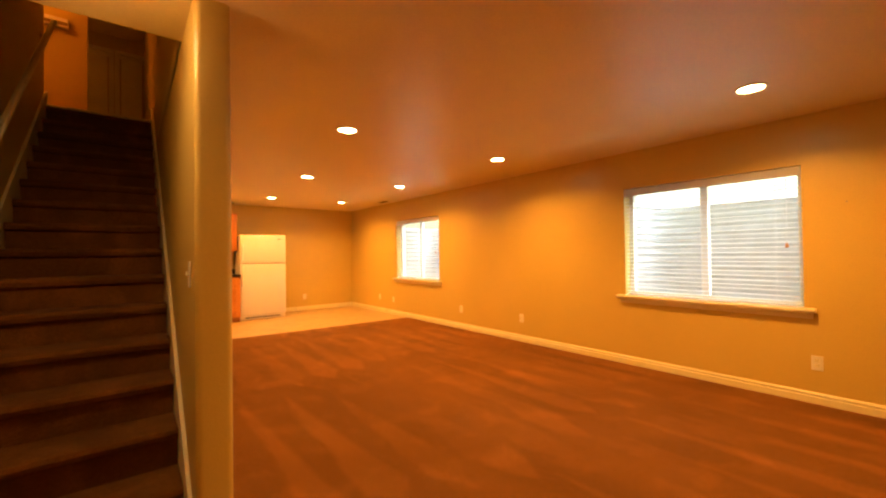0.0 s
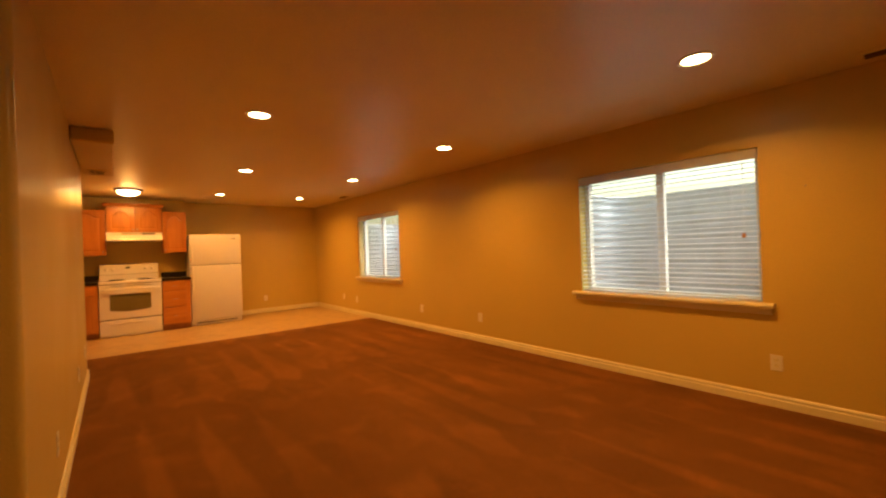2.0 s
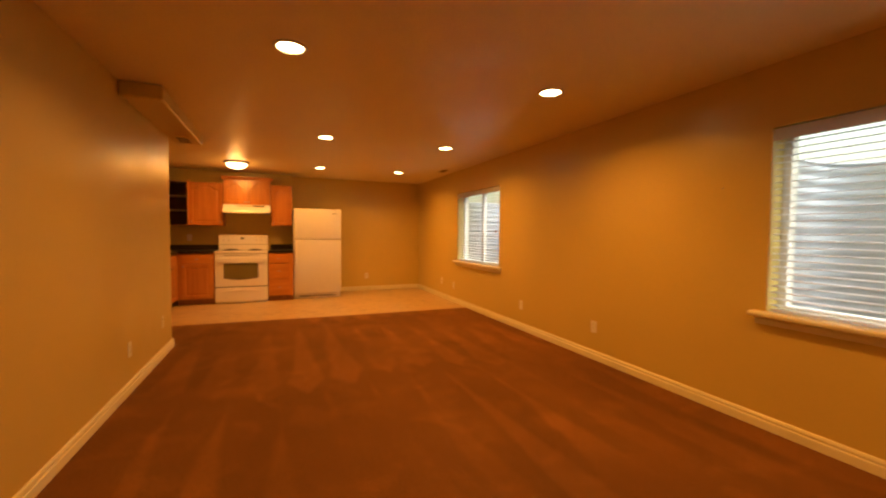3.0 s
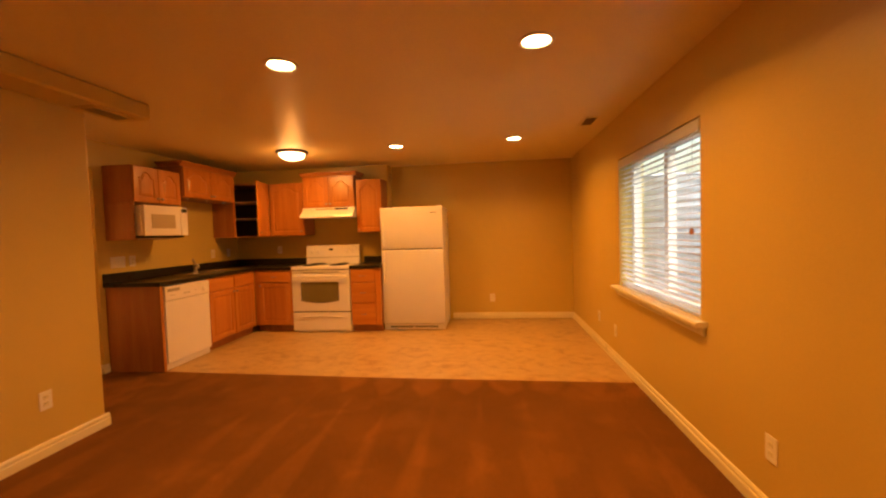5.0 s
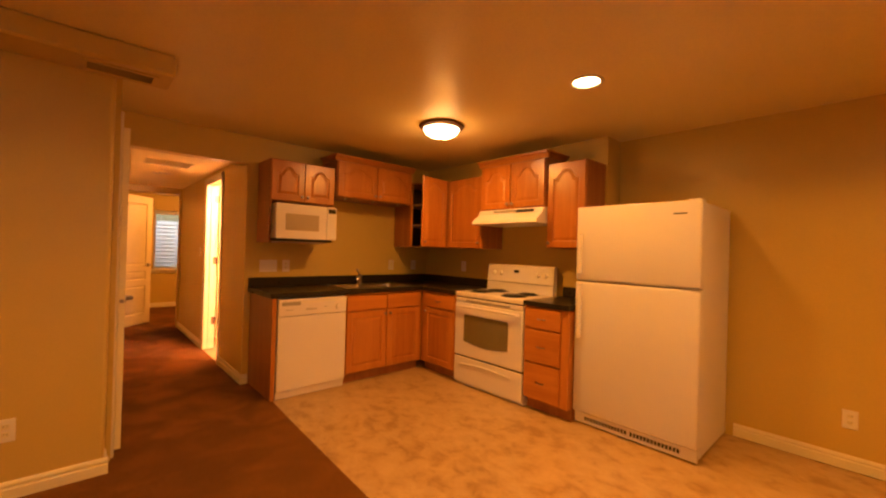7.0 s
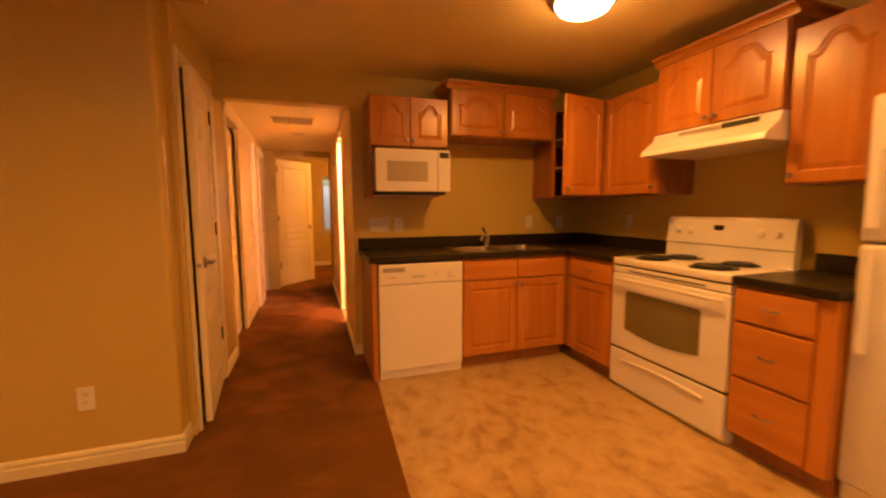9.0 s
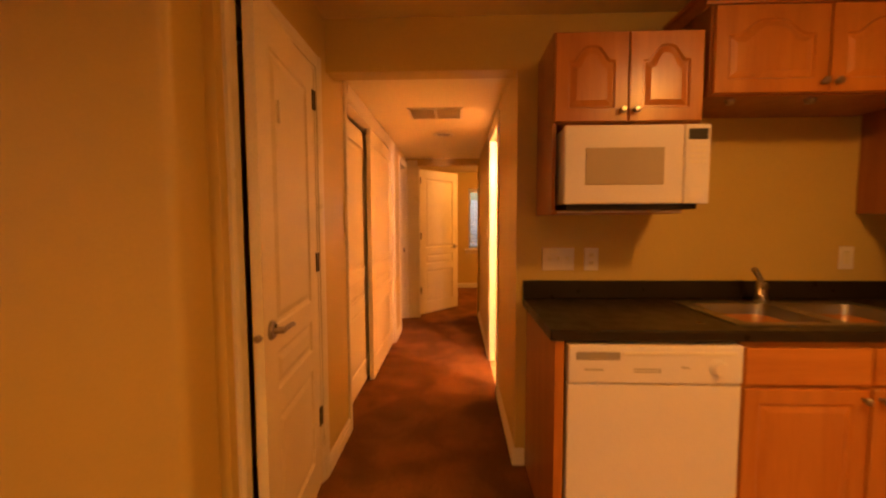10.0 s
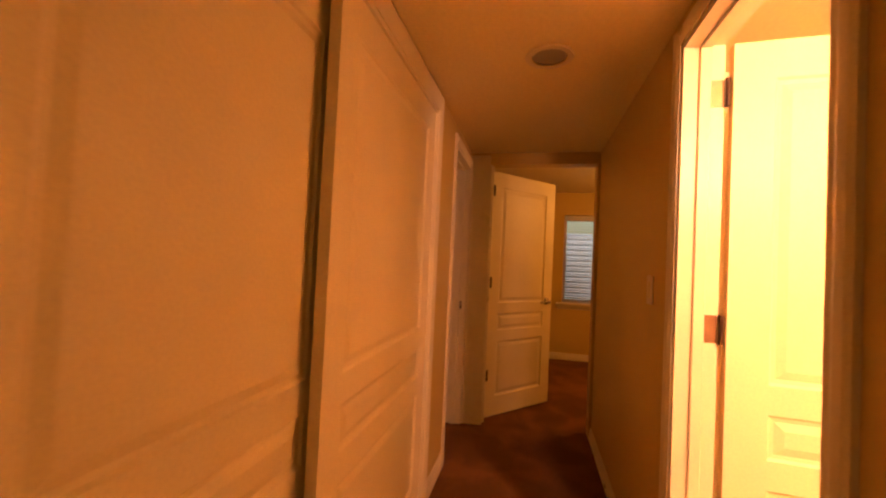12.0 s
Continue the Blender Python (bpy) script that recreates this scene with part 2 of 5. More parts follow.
M_COIL = mat("black_coil", (0.018, 0.016, 0.015), 0.45, 0.2, 20)
M_OVENGLASS = mat("oven_glass", (0.17, 0.14, 0.055), 0.10, 0.1, 4)
M_MWGLASS = mat("microwave_window_screen", (0.42, 0.36, 0.26), 0.3, 0.02, 6, fine=0.02, rvar=0.02)
M_STEEL = mat("brushed_steel", (0.42, 0.40, 0.37), 0.34, 0.03, 6, metal=1.0, rvar=0.02)
M_NICKEL = mat("satin_nickel", (0.36, 0.33, 0.30), 0.32, 0.05, 30, metal=1.0)
M_BRONZE = mat("dark_bronze", (0.24, 0.16, 0.10), 0.4, 0.15, 20, metal=0.8)
M_HINGE = mat("brown_hinge", (0.04, 0.022, 0.013), 0.45, 0.15, 20, metal=0.6)
M_PLATE = mat("white_plastic_plate", (0.76, 0.72, 0.64), 0.35, 0.02)
M_FILTER = mat("tan_filter", (0.56, 0.42, 0.22), 0.9, 0.1, 20)
M_DARKSLOT = mat("dark_slot", (0.03, 0.025, 0.02), 0.6)
M_VINYLFRAME = mat("almond_window_vinyl", (0.72, 0.67, 0.57), 0.4, 0.03)


def slat_mat():
    """White blind slat that lets some daylight through."""
    m = mat("white_blind_slat", (0.72, 0.72, 0.72), 0.45, 0.03, 6)
    nt = m.node_tree
    b, out = nt.nodes["Principled BSDF"], nt.nodes["Material Output"]
    tr, mx = nt.nodes.new("ShaderNodeBsdfTranslucent"), nt.nodes.new("ShaderNodeMixShader")
    tr.inputs[0].default_value = (0.72, 0.75, 0.79, 1)
    mx.inputs[0].default_value = 0.38
    nt.links.new(b.outputs[0], mx.inputs[1]), nt.links.new(tr.outputs[0], mx.inputs[2]), nt.links.new(mx.outputs[0], out.inputs[0])
    return m


M_SLAT = slat_mat()
M_GLASS = glass_mat("window_glass")
M_WELL = mat("galvanised_steel", (0.52, 0.53, 0.56), 0.6, 0.10, 5)
M_GRAVEL = mat("gravel", (0.36, 0.34, 0.31), 0.9, 0.3, 30, bump=0.8, bscale=60)
M_EARTH = mat("dry_lawn", (0.16, 0.15, 0.08), 0.95, 0.3, 4, bump=0.8, bscale=40)
M_CANGLOW = glow_mat("lit_bulb_lens", (1.0, 0.72, 0.38), 14)
M_DOMEGLOW = glow_mat("lit_frosted_glass", (1.0, 0.70, 0.36), 6)


# ---- helpers for building ----
def box(bm, x0, x1, y0, y1, z0, z1, bevel=0.0, m=None, segs=1):
    r = bmesh.ops.create_cube(bm, size=1.0)
    mt = Matrix.Translation(((x0 + x1) / 2, (y0 + y1) / 2, (z0 + z1) / 2)) @ Matrix.Diagonal((abs(x1 - x0), abs(y1 - y0), abs(z1 - z0), 1))
    bmesh.ops.transform(bm, matrix=mt, verts=r["verts"])
    if bevel:
        edges = list({e for v in r["verts"] for e in v.link_edges})
        out = bmesh.ops.bevel(bm, geom=edges, offset=bevel, segments=segs, affect="EDGES", profile=0.5)
        verts = list({v for f in out["faces"] for v in f.verts} | {v for v in r["verts"] if v.is_valid})
    else:
        verts = r["verts"]
    if m is not None:
        bmesh.ops.transform(bm, matrix=m, verts=verts)
    return verts


def boxed(*args, **kw):
    bm = bmesh.new()
    box(bm, *args, **kw)
    return bm


def lathe(bm, profile, m=Matrix(), seg=20):
    """Turn (radius, height) pairs about local z."""
    rings = []
    for r, h in profile:
        if r < 1e-5:
            rings.append([bm.verts.new(m @ Vector((0, 0, h)))])
        else:
            rings.append([bm.verts.new(m @ Vector((r * math.cos(2 * math.pi * i / seg), r * math.sin(2 * math.pi * i / seg), h))) for i in range(seg)])
    for a, c in zip(rings, rings[1:]):
        for i in range(seg):
            j = (i + 1) % seg
            vs = [a[i % len(a)], a[j % len(a)], c[j % len(c)], c[i % len(c)]]
            vs = list(dict.fromkeys(vs))
            if len(vs) > 2:
                bm.faces.new(vs)


def tube(bm, pts, r, seg=8, closed=False):
    """A round bar along points."""
    pts = [Vector(p) for p in pts]
    rings, n = [], len(pts)
    up = Vector((0.0, 0.0, 1.0))
    for i, p in enumerate(pts):
        a, c = (pts[(i - 1) % n], pts[(i + 1) % n]) if closed else (pts[max(i - 1, 0)], pts[min(i + 1, n - 1)])
        d = (c - a).normalized()
        s = d.cross(up)
        s = d.cross(Vector((1, 0, 0))) if s.length < 1e-3 else s
        s.normalize()
        u = s.cross(d)
        rings.append([bm.verts.new(p + r * (math.cos(2 * math.pi * k / seg) * s + math.sin(2 * math.pi * k / seg) * u)) for k in range(seg)])
    for i in range(n if closed else n - 1):
        a, c = rings[i], rings[(i + 1) % n]
        for k in range(seg):
            bm.faces.new((a[k], a[(k + 1) % seg], c[(k + 1) % seg], c[k]))
    if not closed:
        bm.faces.new(rings[0][::-1])
        bm.faces.new(rings[-1])


def extrude_outline(bm, pts, axis_from, axis_to, place):
    """Prism of a 2D outline; place(u, v, w) gives the point."""
    a = [bm.verts.new(place(u, v, axis_from)) for u, v in pts]
    c = [bm.verts.new(place(u, v, axis_to)) for u, v in pts]
    n = len(pts)
    for i in range(n):
        bm.faces.new((a[i], a[(i + 1) % n], c[(i + 1) % n], c[i]))
    bm.faces.new(a[::-1])
    bm.faces.new(c)


def mesh_of(name, bm, material, smooth=False):
    bmesh.ops.recalc_face_normals(bm, faces=bm.faces)
    me = bpy.data.meshes.new(name)
    bm.to_mesh(me)
    bm.free()
    me.materials.append(material)
    if smooth:
        for p in me.polygons:
            p.use_smooth = True
        me.set_sharp_from_angle(angle=radians(35))
    return me


def part(name, bm, material, parent, label="", smooth=False, m=None):
    ob = new(name, mesh_of(name, bm, material, smooth))
    ob.parent = parent
    if m is not None:
        ob.matrix_basis = m
    return tagged(ob, label)


def thing(name, place, label, category, group="", kind=""):
    ob = new(name)
    ob.empty_display_size = 0.1
    ob.matrix_basis = place
    return tagged(ob, label, category, group, kind)


def setting(name, bm, material, label, category, smooth=False):
    return tagged(new(name, mesh_of(name, bm, material, smooth)), label, category, "", "structure")


def slab(us, vs, solid, place, w0, w1):
    """A plate with rectangular openings: cells of us x vs where solid(u, v), from w0 to w1."""
    bm = bmesh.new()
    verts = {}

    def v(i, j, k):
        key = (i, j, k)
        if key not in verts:
            verts[key] = bm.verts.new(place(us[i], vs[j], (w0, w1)[k]))
        return verts[key]

    nu, nv = len(us) - 1, len(vs) - 1
    ok = [[solid((us[i] + us[i + 1]) / 2, (vs[j] + vs[j + 1]) / 2) for j in range(nv)] for i in range(nu)]

    def at(i, j):
        return 0 <= i < nu and 0 <= j < nv and ok[i][j]

    for i in range(nu):
        for j in range(nv):
            if not ok[i][j]:
                continue
            for k in (0, 1):
                bm.faces.new((v(i, j, k), v(i + 1, j, k), v(i + 1, j + 1, k), v(i, j + 1, k)))
            for (di, dj), (a, c) in (((-1, 0), ((i, j), (i, j + 1))), ((1, 0), ((i + 1, j), (i + 1, j + 1))), ((0, -1), ((i, j), (i + 1, j))), ((0, 1), ((i, j + 1), (i + 1, j + 1)))):
                if not at(i + di, j + dj):
                    bm.faces.new((v(*a, 0), v(*c, 0), v(*c, 1), v(*a, 1)))
    return bm


def wall(name, run, a, c, face, back, top, holes=(), material=None, label="tan painted drywall wall", low=-0.05):
    """A wall along x ('x') or y ('y') from a to c; holes as (from, to, bottom, top)."""
    us = sorted({a, c, *[h[0] for h in holes], *[h[1] for h in holes]})
    vs = sorted({low, top, *[h[2] for h in holes], *[h[3] for h in holes]})
    vs = [q for q in vs if low <= q <= top]

    def solid(u, v):
        return not any(h[0] < u < h[1] and h[2] < v < h[3] for h in holes)

    place = (lambda u, v, w: (u, w, v)) if run == "x" else (lambda u, v, w: (w, u, v))
    return setting(name, slab(us, vs, solid, place, face, back), material or M_WALL, label, "wall")


def box_setting(name, dims, material, label, category, bevel=0.0):
    return setting(name, boxed(*dims, bevel=bevel), material, label, category)


# ---- rooms ----
HALL_S, HALL_N, KW, EAST, NORTH, KN = 5.97, 6.95, -0.46, 4.62, 9.42, 9.17
END = -3.77
W1 = (0.98, 2.47, 0.75, 1.93)
W2 = (5.86, 7.30, 0.75, 1.93)
wall("wall_east", "y", -1.4, 9.62, EAST, EAST + 0.22, CEIL + 0.1, [W1, W2])
wall("wall_north", "x", -0.60, EAST, NORTH, NORTH + 0.18, CEIL + 0.1)
wall("wall_kitchen_north", "x", KW, 1.95, KN, NORTH, CEIL, label="furred-out tan kitchen wall behind the range")
wall("wall_kitchen_west", "y", HALL_S, NORTH, KW, KW - 0.12, CEIL + 0.1, [(HALL_S, HALL_N, -0.05, 2.07)], label="tan kitchen wall with the hallway opening")
wall("wall_hall_north", "x", END, KW - 0.12, HALL_N, HALL_N + 0.12, 2.4, [(-2.08, -1.36, -0.05, 2.05)])
wall("wall_hall_south", "x", END, 0.505, HALL_S, HALL_S - 0.12, 2.4, [(-0.29, 0.41, -0.05, 2.03), (-2.61, -0.82, -0.05, 2.06), (-3.74, -3.12, -0.05, 2.03)])
wall("wall_hall_end", "y", 5.0, 8.6, END, END - 0.12, 2.4, [(6.12, 6.93, -0.05, 2.06)])
wall("wall_stair_west", "y", -1.4, 5.86, -0.40, -0.52, 2.6, label="tan wall beside the carpeted stairs")
wall("wall_stair_west_upper", "y", 2.5, 5.95, -0.40, -0.52, 5.3, label="tan stairwell wall", low=2.6)
wall("wall_stair_east_upper", "y", 2.5, 9.5, 0.505, 0.645, 5.3, label="tan stairwell wall", low=CEIL + 0.14)
wall("wall_stair_header", "x", -0.52, 0.645, 2.62, 2.50, 5.3, label="tan stairwell header wall", low=CEIL + 0.14)
wall("wall_landing", "x", -2.0, -0.13, 6.95, 7.07, 5.3, label="tan wall at the head of the stairs", low=2.83)
wall("wall_upper_hall", "x", -2.0, 0.505, 9.40, 9.52, 5.3, label="tan wall of the upper corridor", low=2.6)
wall("wall_upper_end", "y", 5.8, 9.5, -2.0, -2.12, 5.3, low=2.6)
wall("wall_landing_south", "x", -2.0, -0.52, 5.95, 5.83, 5.3, low=2.6)
wall("wall_south", "x", -0.52, EAST, -1.4, -1.55, CEIL + 0.1)
box_setting("ceiling_upper", (-2.12, 0.65, 2.4, 9.6, 5.22, 5.3), M_CEIL, "cream upper-floor ceiling", "ceiling")

# wall beside the living room, with a rounded end
bm = bmesh.new()
for (bx0, bx1) in ((0.505, 0.645),):
    r, pts = 0.028, []
    for cx_, cy_, a0 in ((bx1 - r, 2.15 + r, -90), (bx1 - r, 5.938 - r, 0), (bx0 + 0.002, 5.936, 90), (bx0 + r, 2.15 + r, 180)):
        rr = 0.002 if cx_ == bx0 + 0.002 else r
        for k in range(7):
            a_ = radians(a0 + 15 * k)
            pts.append((cx_ + rr * math.cos(a_), cy_ + rr * math.sin(a_)))
    extrude_outline(bm, pts, -0.05, CEIL + 0.05, lambda u, v, w: (u, v, w))
setting("wall_stair_side", bm, M_WALL, "tan drywall partition with rounded corners beside the stairs", "wall", True)

bm = slab([-0.6, -0.52, 0.505, 4.9], [-1.6, 2.62, HALL_S - 0.12, HALL_S, 9.65], lambda u, v: not (-0.52 < u < 0.505 and 2.62 < v < HALL_S - 0.12), lambda u, v, w: (u, v, w), CEIL, CEIL + 0.14)
setting("ceiling", bm, M_CEIL, "lightly textured cream drywall ceiling", "ceiling")
box_setting("ceiling_hall", (END, KW - 0.12, HALL_S, HALL_N, 2.15, 2.22), M_WHITE_CEIL, "low cream hallway ceiling", "ceiling")
box_setting("soffit", (0.645, 0.92, 4.50, 6.18, 2.22, CEIL), M_WALL, "tan drywall duct soffit along the partition", "soffit", 0.012)

# side rooms that show through doors
wall("wall_bath_north", "x", -2.8, KW - 0.12, 8.9, 9.0, 2.45, material=M_TRIM, label="pale bathroom wall")
wall("wall_bath_west", "y", HALL_N + 0.12, 8.9, -2.75, -2.85, 2.45, material=M_TRIM, label="pale bathroom wall")
box_setting("ceiling_bath", (-2.8, KW - 0.12, HALL_N + 0.12, 8.9, 2.25, 2.32), M_WHITE_CEIL, "cream bathroom ceiling", "ceiling")
box_setting("floor_bath", (-2.8, KW - 0.12, HALL_N, 8.9, -0.05, -0.004), M_VINYL, "mottled vinyl bathroom floor", "floor")
BEDX = -6.3
WE = (6.88, 7.88, 0.76, 1.97)
wall("wall_bed_west", "y", 4.9, 8.7, BEDX, BEDX - 0.2, 2.45, [WE], label="tan bedroom wall with a window")
wall("wall_bed_south", "x", BEDX, END - 0.12, 5.0, 4.88, 2.45)
wall("wall_bed_north", "x", BEDX, END - 0.12, 8.6, 8.72, 2.45)
box_setting("ceiling_bed", (BEDX, END - 0.12, 4.9, 8.7, 2.28, 2.36), M_WHITE_CEIL, "cream bedroom ceiling", "ceiling")
wall("wall_closet_back", "x", END, -0.52, 5.15, 5.05, 2.4)
wall("wall_closet_side", "y", 5.15, HALL_S - 0.12, -2.75, -2.85, 2.4)
box_setting("ceiling_closet", (END, -0.52, 5.05, HALL_S - 0.12, 2.25, 2.32), M_WHITE_CEIL, "cream closet ceiling", "ceiling")

# floors
bm = bmesh.new()
extrude_outline(bm, [(-0.52, -1.4), (EAST + 0.02, -1.4), (EAST + 0.02, 6.885), (2.56, 6.925), (0.70, 7.0), (0.145, 7.03), (KW, 7.03), (KW, HALL_N), (END, HALL_N), (END, 8.7), (BEDX, 8.7), (BEDX, 4.9), (-0.52, 4.9)], -0.06, 0.0, lambda u, v, w: (u, v, w))
setting("floor_carpet", bm, M_CARPET, "brown cut-pile carpet with vacuum marks", "carpet")
box_setting("floor_vinyl", (KW, EAST + 0.02, 6.80, NORTH + 0.02, -0.05, -0.005), M_VINYL, "mottled beige sheet vinyl kitchen floor", "floor")


def baseboard(run, a, c, at_, side, group="baseboards"):
    """Stepped board along a wall; side is the way it faces."""
    prof = [(0, 0), (0.016, 0), (0.016, 0.050), (0.013, 0.055), (0.006, 0.057), (0.006, 0.061), (0.012, 0.064), (0.012, 0.074), (0.007, 0.085), (0.003, 0.089), (0, 0.089)]
    bm = bmesh.new()
    if run == "x":
        extrude_outline(bm, prof, a, c, lambda u, v, w: (w, at_ + side * u, v))
    else:
        extrude_outline(bm, prof, a, c, lambda u, v, w: (at_ + side * u, w, v))
    return setting("baseboard", bm, M_TRIM, "white painted stepped baseboard", "baseboard")


for args in (("y", -1.4, NORTH, EAST, -1), ("x", 2.84, EAST - 0.016, NORTH, -1), ("y", 2.17, 5.954, 0.645, 1), ("x", 0.51, 0.645, 5.938, 1),
             ("x", -0.762, -0.35, HALL_S, 1), ("x", -3.06, -2.67, HALL_S, 1), ("x", -1.30, KW - 0.0, HALL_N, -1), ("x", END, -2.14, HALL_N, -1),
             ("y", HALL_N - 0.016, 7.0, KW, 1), ("y", 5.0, 8.6, BEDX, 1), ("x", -0.4, EAST, -1.4, 1), ("y", -1.4, 2.2, -0.4, 1), ("x", 0.53, 0.62, 2.15, -1)):
    baseboard(*args)


def casing(run, a, c, top, at_, side, width=0.058, head=0.0, full=True):
    """Moulded trim round a door opening."""
    t = thing("door_casing", Matrix(), "white moulded door casing", "door trim", "door casings", "structure")
    prof = [(0, 0), (width, 0), (width, 0.012), (width * 0.8, 0.017), (width * 0.35, 0.013), (width * 0.15, 0.009), (0, 0.008)]
    put = (lambda u, v, w: (u, at_ + side * w, v)) if run == "x" else (lambda u, v, w: (at_ + side * w, u, v))
    for u0, sgn in ((a, -1), (c, 1)) if full else ((a, -1),):
        bm = bmesh.new()
        extrude_outline(bm, prof, 0.0, top + (head or width), lambda p, q, h: put(u0 + sgn * p, h, q))
        part("side_trim", bm, M_TRIM, t)
    if not full:
        return t
    bm = bmesh.new()
    extrude_outline(bm, prof, a, c, lambda p, q, h: put(h, top + p * (head or width) / width, q))
    part("head_trim", bm, M_TRIM, t)
    return t


def jamb(run, a, c, top, face, back, stop=True):
    """Board lining of a door opening."""
    t = thing("door_jamb", Matrix(), "white painted door jamb", "door trim", "door jambs", "structure")
    lo, hi = min(face, back) - 0.002, max(face, back) + 0.002
    for u0, u1, z0, z1 in ((a - 0.002, a + 0.018, 0, top), (c - 0.018, c + 0.002, 0, top), (a + 0.018, c - 0.018, top - 0.018, top + 0.002)):
        dims = (u0, u1, lo, hi, z0, z1) if run == "x" else (lo, hi, u0, u1, z0, z1)
        part("jamb_board", boxed(*dims), M_TRIM, t)
    way = 1 if back > face else -1
    w0, w1 = sorted((face + way * 0.045, face + way * 0.079))
    for u0, u1, z0, z1 in ((a + 0.0182, a + 0.029, 0, top - 0.0182), (c - 0.029, c - 0.0182, 0, top - 0.0182), (a + 0.029, c - 0.029, top - 0.029, top - 0.0182)) if stop else ():
        dims = (u0, u1, w0, w1, z0, z1) if run == "x" else (w0, w1, u0, u1, z0, z1)
        part("door_stop", boxed(*dims, bevel=0.002), M_TRIM, t)
    return t


S0, S1, N0, N1 = HALL_S, HALL_S - 0.12, HALL_N, HALL_N + 0.12
for run, a, c, top, at_, side in (("x", -0.29, 0.41, 2.03, S0, 1), ("x", -3.74, -3.12, 2.03, S0, 1), ("x", -2.08, -1.36, 2.05, N0, -1)):
    casing(run, a, c, top, at_, side)
casing("x", -2.61, -0.82, 2.06, S0, 1, 0.058, 0.085)
casing("y", 6.12, 6.93, 2.06, END, 1, 0.15, 0.07, False)
for run, a, c, top, f0, b0 in (("x", -0.29, 0.41, 2.03, S0, S1), ("x", -2.61, -0.82, 2.06, S0, S1), ("x", -3.74, -3.12, 2.03, S0, S1), ("x", -2.08, -1.36, 2.05, N0, N1)):
    jamb(run, a, c, top, f0, b0, c - a < 1.0)
hinge_jamb = thing("door_jamb", Matrix(), "white painted hinge jamb of the bedroom doorway", "door trim", "door jambs", "structure")
part("jamb_board", boxed(END - 0.122, END + 0.002, 6.118, 6.134, 0, 2.058), M_TRIM, hinge_jamb)
part("door_stop", boxed(END - 0.079, END - 0.045, 6.1342, 6.145, 0, 2.058, bevel=0.002), M_TRIM, hinge_jamb)


# ---- doors ----
def panel_face(bm, w, h, y, out, panels):
    """One face of a moulded door at depth y with raised panels; out is -1 or 1."""
    xs = sorted({0.0, w, *[p[0] for p in panels], *[p[1] for p in panels]})
    zs = sorted({0.0, h, *[p[2] for p in panels], *[p[3] for p in panels]})
    for i in range(len(xs) - 1):
        for j in range(len(zs) - 1):
            cx_, cz_ = (xs[i] + xs[i + 1]) / 2, (zs[j] + zs[j + 1]) / 2
            if any(p[0] < cx_ < p[1] and p[2] < cz_ < p[3] for p in panels):
                continue
            bm.faces.new([bm.verts.new((u, y, v)) for u, v in ((xs[i], zs[j]), (xs[i + 1], zs[j]), (xs[i + 1], zs[j + 1]), (xs[i], zs[j + 1]))])
    for x0, x1, z0, z1 in panels:
        loops = []
        for inset, depth in ((0, 0), (0.008, 0.007), (0.020, 0.009), (0.045, 0.002)):
            loops.append([bm.verts.new((u, y - out * depth, v)) for u, v in ((x0 + inset, z0 + inset), (x1 - inset, z0 + inset), (x1 - inset, z1 - inset), (x0 + inset, z1 - inset))])
        for a, c in zip(loops, loops[1:]):
            for k in range(4):
                bm.faces.new((a[k], a[(k + 1) % 4], c[(k + 1) % 4], c[k]))
        bm.faces.new(loops[-1])


def door_leaf(w, h, t=0.035):
    e = 0.115
    panels = [(e, w - e, 0.93, h - 0.12), (e, w - e, 0.70, 0.84), (e, w - e, 0.16, 0.61)]
    bm = bmesh.new()
    panel_face(bm, w, h, 0.0, -1, panels)
    panel_face(bm, w, h, t, 1, panels)
    for a, c in (((0, 0), (w, 0)), ((w, 0), (w, h)), ((w, h), (0, h)), ((0, h), (0, 0))):
        bm.faces.new([bm.verts.new(q) for q in ((a[0], 0, a[1]), (c[0], 0, c[1]), (c[0], t, c[1]), (a[0], t, a[1]))])
    bmesh.ops.remove_doubles(bm, verts=bm.verts, dist=1e-5)
    return bm


def lever(parent, x, z, t, toward=-1):
    """Lever set on both faces; toward is the way the lever points along x."""
    h = thing("lever_handle", Matrix(), "", "")
    h.parent = parent
    tagged(h, "satin nickel lever handle")
    for y, s in ((0.0, -1), (t, 1)):
        bm = bmesh.new()
        lathe(bm, [(0, 0.0), (0.032, 0), (0.032, 0.006), (0.026, 0.012), (0.012, 0.014), (0.011, 0.045), (0, 0.046)], Matrix.Translation((x, y, z)) @ Matrix.Rotation(radians(90 * (1 if s < 0 else -1)), 4, "X"), 18)
        part("rose", bm, M_NICKEL, h, smooth=True)
        bm = bmesh.new()
        tube(bm, [(x, y + s * 0.042, z), (x + toward * 0.03, y + s * 0.046, z + 0.003), (x + toward * 0.07, y + s * 0.046, z + 0.002), (x + toward * 0.105, y + s * 0.04, z - 0.006), (x + toward * 0.115, y + s * 0.035, z - 0.008)], 0.0085, 8)
        part("lever", bm, M_NICKEL, h, smooth=True)


